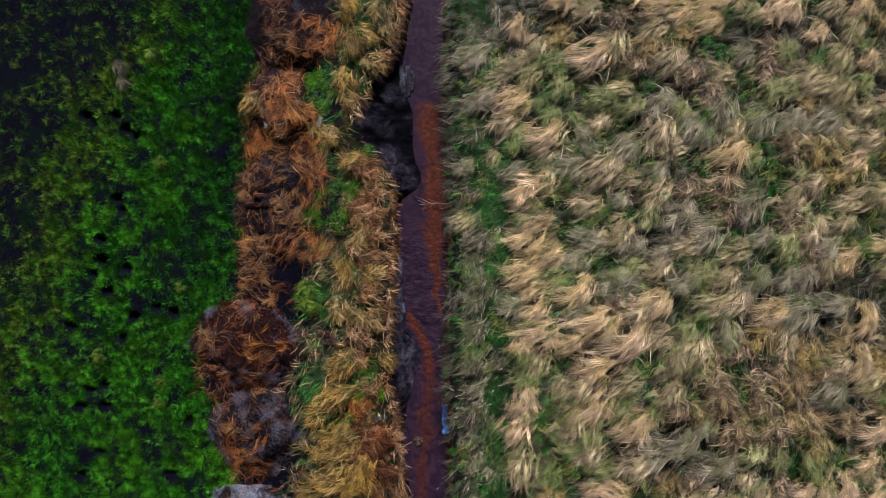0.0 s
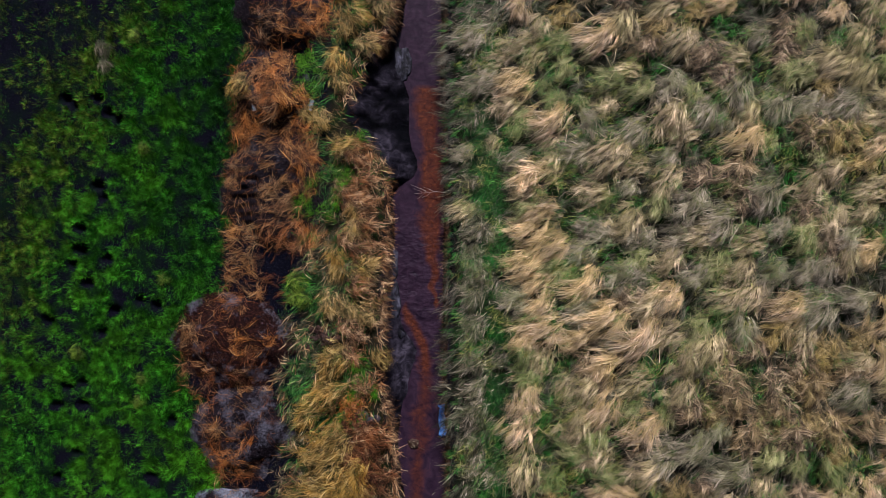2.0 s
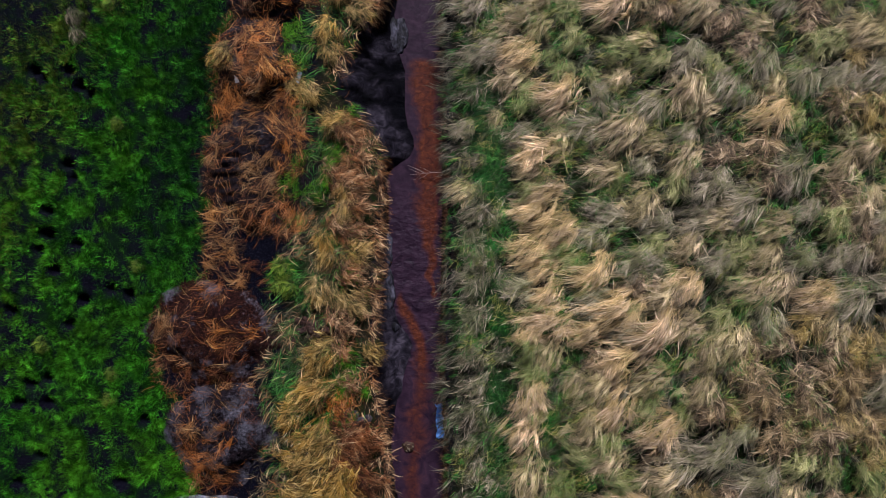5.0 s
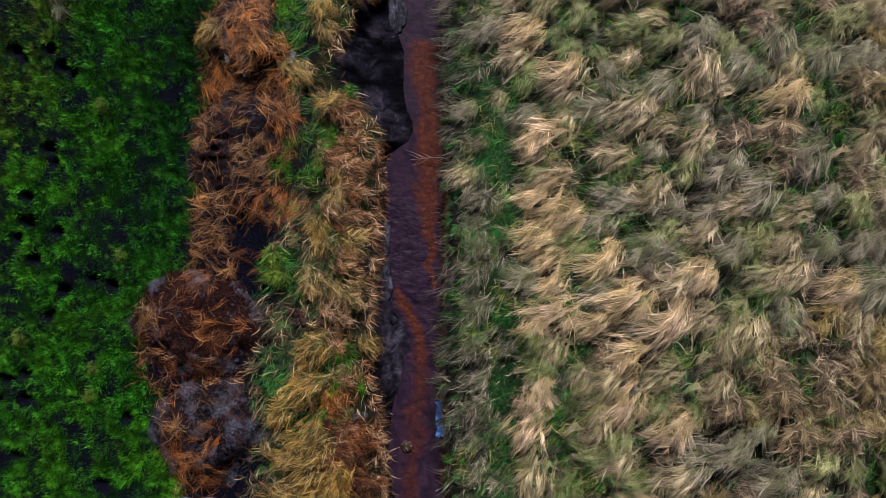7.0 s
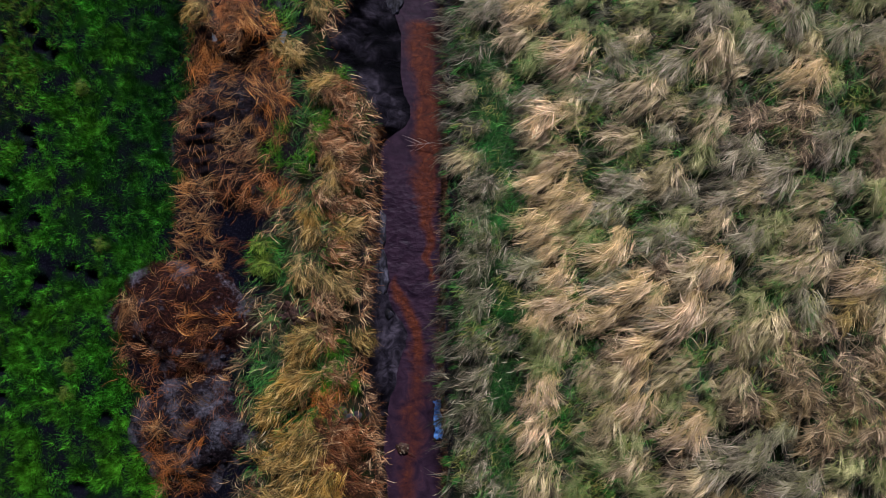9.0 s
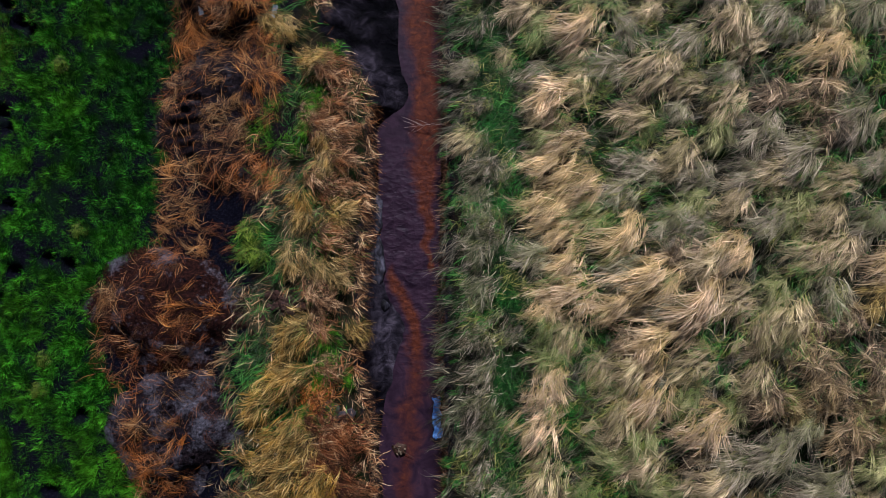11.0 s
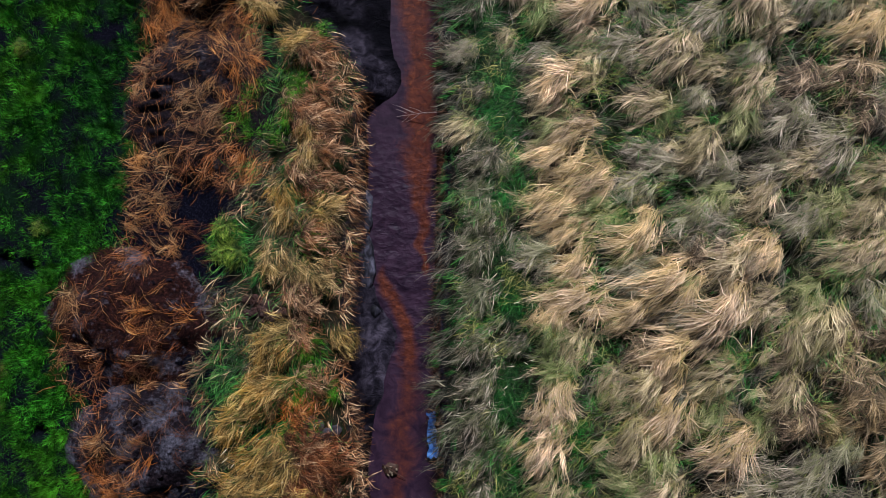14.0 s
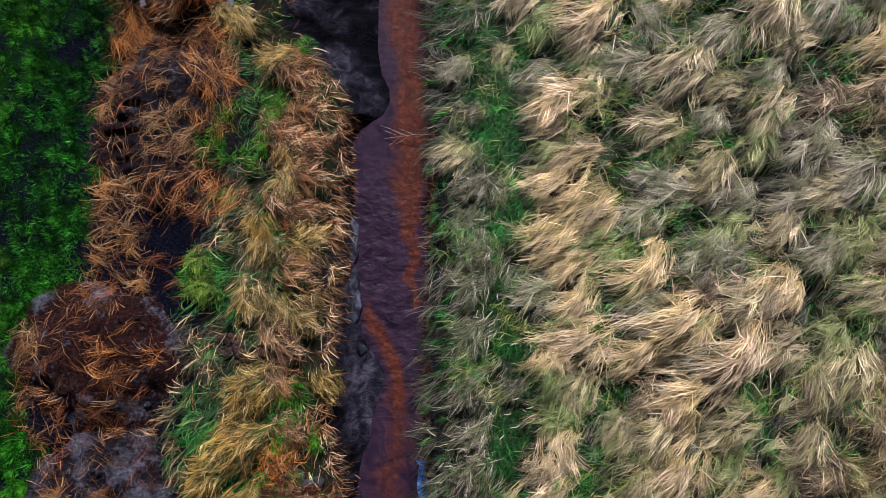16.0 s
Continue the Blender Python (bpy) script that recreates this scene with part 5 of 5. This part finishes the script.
def tube(name, points, r0, r1, mat, sides=6):
    verts, faces = [], []
    pts = [Vector(p) for p in points]
    for i, p in enumerate(pts):
        d = (pts[min(i + 1, len(pts) - 1)] - pts[max(i - 1, 0)]).normalized()
        u = d.orthogonal().normalized()
        w = d.cross(u)
        r = r0 + (r1 - r0) * i / (len(pts) - 1)
        for k in range(sides):
            a = 2 * math.pi * k / sides
            verts.append(p + r * (math.cos(a) * u + math.sin(a) * w))
        if i:
            for k in range(sides):
                b, c = (i - 1) * sides, i * sides
                faces.append((b + k, b + (k + 1) % sides, c + (k + 1) % sides, c + k))
    faces.append(tuple(range(sides)))
    faces.append(tuple(len(verts) - 1 - k for k in range(sides)))
    return mesh_of(name, [tuple(v) for v in verts], faces, mat)


def fallen_branch():
    (ex, ey), (wx, wy_) = (-0.44, 1.16), (-1.25, 1.19)
    base = tagged(new("fallen_branch"), "bleached thin branch lying across the water", "branch")
    base.location = (ex, ey, WATER_Z + 0.15)
    L = wx - ex
    stem = [(0, 0, 0.05), (0.3 * L, 0.03, 0.0), (0.6 * L, 0.01, -0.06), (L, -0.01, -0.13)]
    part("stem", tube("stem", stem, 0.0065, 0.003, BARK), base)
    for s, dy, ln in ((0.35, 0.16, 0.30), (0.45, -0.12, 0.26), (0.55, 0.15, 0.28), (0.65, -0.14, 0.2), (0.75, 0.12, 0.22), (0.6, 0.22, 0.42)):
        p = (s * L, 0.02, -0.03)
        part("twig", tube("twig", [p, (s * L - 0.5 * ln, dy * 0.6, -0.05), (s * L - ln, dy, -0.09)], 0.0035, 0.0015, BARK, 5), base)
    return base


fallen_branch()


def crumpled_sheet(name, cx, cy, z, lx, ly, mat, seed, label, category, tilt=0, turn=0):
    bm = bmesh.new()
    bmesh.ops.create_grid(bm, x_segments=10, y_segments=22, size=0.5)
    for v in bm.verts:
        q = Vector((v.co.x * 4, v.co.y * 6, seed))
        v.co.x += 0.35 * noise.noise(q * 0.9) + 0.28 * noise.noise(q * 2.3)
        v.co.y += 0.06 * noise.noise(q * 1.9)
        v.co.z = 0.35 * noise.noise(q) + 0.15 * noise.noise(q * 2.7)
    bmesh.ops.solidify(bm, geom=bm.faces[:], thickness=0.03)
    me = bpy.data.meshes.new(name)
    bm.to_mesh(me)
    bm.free()
    me.materials.append(mat)
    ob = tagged(new(name, me), label, category)
    ob.matrix_basis = pose(cx, cy, z, 0, tilt, turn) @ Matrix.Diagonal((lx, ly, 0.12, 1))
    return ob


# the sky's blue reflection in the water, built as a solid crumpled sheet
crumpled_sheet("plastic_sheet", -0.52, -4.61, WATER_Z + 0.10, 0.16, 0.78, BLUE, 2.0, "blue sky reflection at the ditch edge, modelled as a crumpled sheet", "plastic sheet", -12, 3)
sx, sy = (-3.77, 3.28)
crumpled_sheet("plastic_scrap", sx, sy, float(top_height(sx, sy)) + 0.04, 0.10, 0.26, PALE, 5.0, "pale bluish plastic scrap beside the heap", "plastic scrap", 0, -15)
sx, sy = (-5.08, 3.15)
crumpled_sheet("plastic_scrap", sx, sy, float(top_height(sx, sy)) + 0.04, 0.08, 0.18, PALE, 8.0, "pale plastic scrap poking out of straw", "plastic scrap", 0, 10)


def debris_raft():
    x0, y0 = -1.25, -5.24
    base = tagged(new("debris_raft"), "floating raft of rotten leaves and pale flakes", "debris")
    base.location = (x0, y0, WATER_Z + 0.01)
    mat_ = part("leaf_mat", lump_mesh("leaf_mat", ROT, 11, 0.5, 0.25), base)
    mat_.scale = (0.14, 0.13, 0.10)
    rd = np.random.default_rng(5)
    flake = lump_mesh("flake", FLAKE, 12, 0.6, 0.3)
    for k in range(9):
        a, d = rd.uniform(0, 6.28), rd.uniform(0.03, 0.11)
        ob = part("flake", flake, base, "pale bleached flake")
        ob.matrix_basis = pose(d * math.cos(a), d * math.sin(a), 0.035, rd.uniform(-20, 20), 0, rd.uniform(0, 360)) @ Matrix.Diagonal((rd.uniform(0.018, 0.034), rd.uniform(0.012, 0.020), 0.02, 1))
    part("twig", tube("twig", [(-0.15, 0.1, 0.04), (0.1, -0.05, 0.05), (0.28, -0.16, 0.02)], 0.007, 0.003, ROT), base)
    return base


debris_raft()
for sx, sy, s, k in ((-2.50, -4.39, 0.17, 20), (-2.26, -4.52, 0.12, 21), (-2.09, -4.44, 0.09, 22)):
    st = tagged(new("stone", lump_mesh("stone", STONE, k, 0.6, 0.6)), "grey rounded stone bedded in the bank", "stone", "stones in the bank")
    st.matrix_basis = pose(sx, sy, float(ground_height(sx, sy)) + 0.25 * s, 0, 0, 40 * k) @ Matrix.Scale(s, 4)

# bleached leaf blades caught on top of the grass
LEAFY = [(-3.27, -4.97, 0.55), (-3.42, -5.78, 0.5), (0.70, -3.39, 0.3), (0.04, -3.83, 0.4), (0.41, -1.78, 0.5), (7.45, -2.33, 0.7), (9.70, -0.60, 0.7), (2.01, -2.36, 0.6), (0.12, -5.88, 0.5)]
B = []
for sx, sy, sr in LEAFY:
    B.append(np.stack([sx + rg.normal(0, sr * 0.6, 13), sy + rg.normal(0, sr * 0.6, 13)], -1))
B = np.concatenate(B)
n = len(B)
e0 = rg.normal(0.25, 0.3, n)
LEAF = blade_material("bleached_leaf", [(0.45, 0.38, 0.24), (0.60, 0.52, 0.36), (0.72, 0.64, 0.48)], (0.40, 0.34, 0.20), (0.60, 0.48, 0.22))
stuff("bleached_leaves", LEAF, B[:, 0], B[:, 1], top_height(B[:, 0], B[:, 1]) + rg.uniform(0.25, 0.36, n), np.radians(220) + rg.normal(0, 0.7, n), rg.uniform(0.08, 0.18, n), e0, e0 - 0.6,
      rg.uniform(0.007, 0.014, n), "bleached leaf blades caught in the grass", 3)

# thinner grass running on towards the horizon on both sides
for lo, hi, mat, label in ((12.0, 45.0, GREY, "dead rough grass running on into the distance"), (-45.0, -13.5, FIELD, "green field grass running on into the distance")):
    n = 7000
    x = rg.uniform(lo, hi, n)
    y = rg.uniform(-40, 40, n)
    e0 = np.radians(rg.uniform(20, 70, n))
    k = 1.0 if lo > 0 else 0.4
    stuff("distant_grass", mat, x, y, ground_height(x, y) - 0.01, np.radians(222) + rg.normal(0, 0.7, n), k * rg.uniform(0.4, 0.9, n), e0, e0 - 1.0, rg.uniform(0.02, 0.05, n), label, 2,
          None, rg.uniform(0, 1, n))
for lo, hi in ((8.0, 40.0), (-40.0, -8.0)):
    n = 6500
    x = rg.uniform(-13.5, 12.0, n)
    y = rg.uniform(lo, hi, n)
    keep = (x < BANK_W(y)) | (x > BANK_E(y))
    x, y = x[keep], y[keep]
    e0 = np.radians(rg.uniform(20, 70, len(x)))
    field = x < FIELD_E(y)
    for sel, mat, label in ((field, FIELD, "green field grass running on along the ditch"), (~field, TAN, "dead rough grass running on along the ditch")):
        k = 0.4 if mat is FIELD else 1.0
        stuff("distant_grass", mat, x[sel], y[sel], ground_height(x[sel], y[sel]) - 0.01, np.radians(222) + rg.normal(0, 0.7, sel.sum()), k * rg.uniform(0.4, 0.9, sel.sum()), e0[sel], e0[sel] - 1.0,
              rg.uniform(0.02, 0.05, sel.sum()), label, 2, None, rg.uniform(0, 1, sel.sum()))


# ---- bare lumps of reddish soil in the bank strip ----
SOIL_LUMP = peat_material("reddish_soil", (0.15, 0.090, 0.074), 0.44, (0.05, 0.026, 0.020), (0.12, 0.066, 0.052))
LUMPS = [lump_mesh("soil_lump", SOIL_LUMP, k, 0.55, 0.6) for k in (31, 32, 33)]


def soil_patch(cx, cy, count, spread_by, seed):
    rd = np.random.default_rng(seed)
    base = tagged(new("soil_patch"), "heap of bare reddish-brown soil lumps among the grass", "soil", "soil patches in the bank strip")
    z0 = float(top_height(cx, cy))
    base.location = (cx, cy, z0)
    for k in range(count):
        x, y, size = rd.normal(0, spread_by), rd.normal(0, 0.6 * spread_by), rd.uniform(0.04, 0.10)
        ob = part("lump", LUMPS[k % 3], base)
        ob.matrix_basis = pose(x, y, float(top_height(cx + x, cy + y)) - z0 + 0.3 * size, rd.uniform(-15, 15), rd.uniform(-15, 15), rd.uniform(0, 360)) @ Matrix.Scale(size, 4)
    return base


soil_patch(-3.22, -2.46, 26, 0.22, 1)
soil_patch(-3.46, -2.38, 12, 0.14, 2)

# a spill of orange straw on the bank
n = 420
x, y = (-2.68, -4.12)[0] + rg.normal(0, 0.16, n), (-2.68, -4.12)[1] + rg.normal(0, 0.12, n)
e0 = rg.normal(0.3, 0.3, n)
stuff("orange_straw", ORANGE, x, y, ground_height(x, y) + rg.uniform(0.12, 0.25, n), rg.uniform(0, 6.28, n), rg.uniform(0.12, 0.3, n), e0, e0 - 0.9, rg.uniform(0.004, 0.008, n),
      "small spill of bright orange straw", 3, rg.normal(0, 0.8, n), rg.uniform(0.3, 1, n))
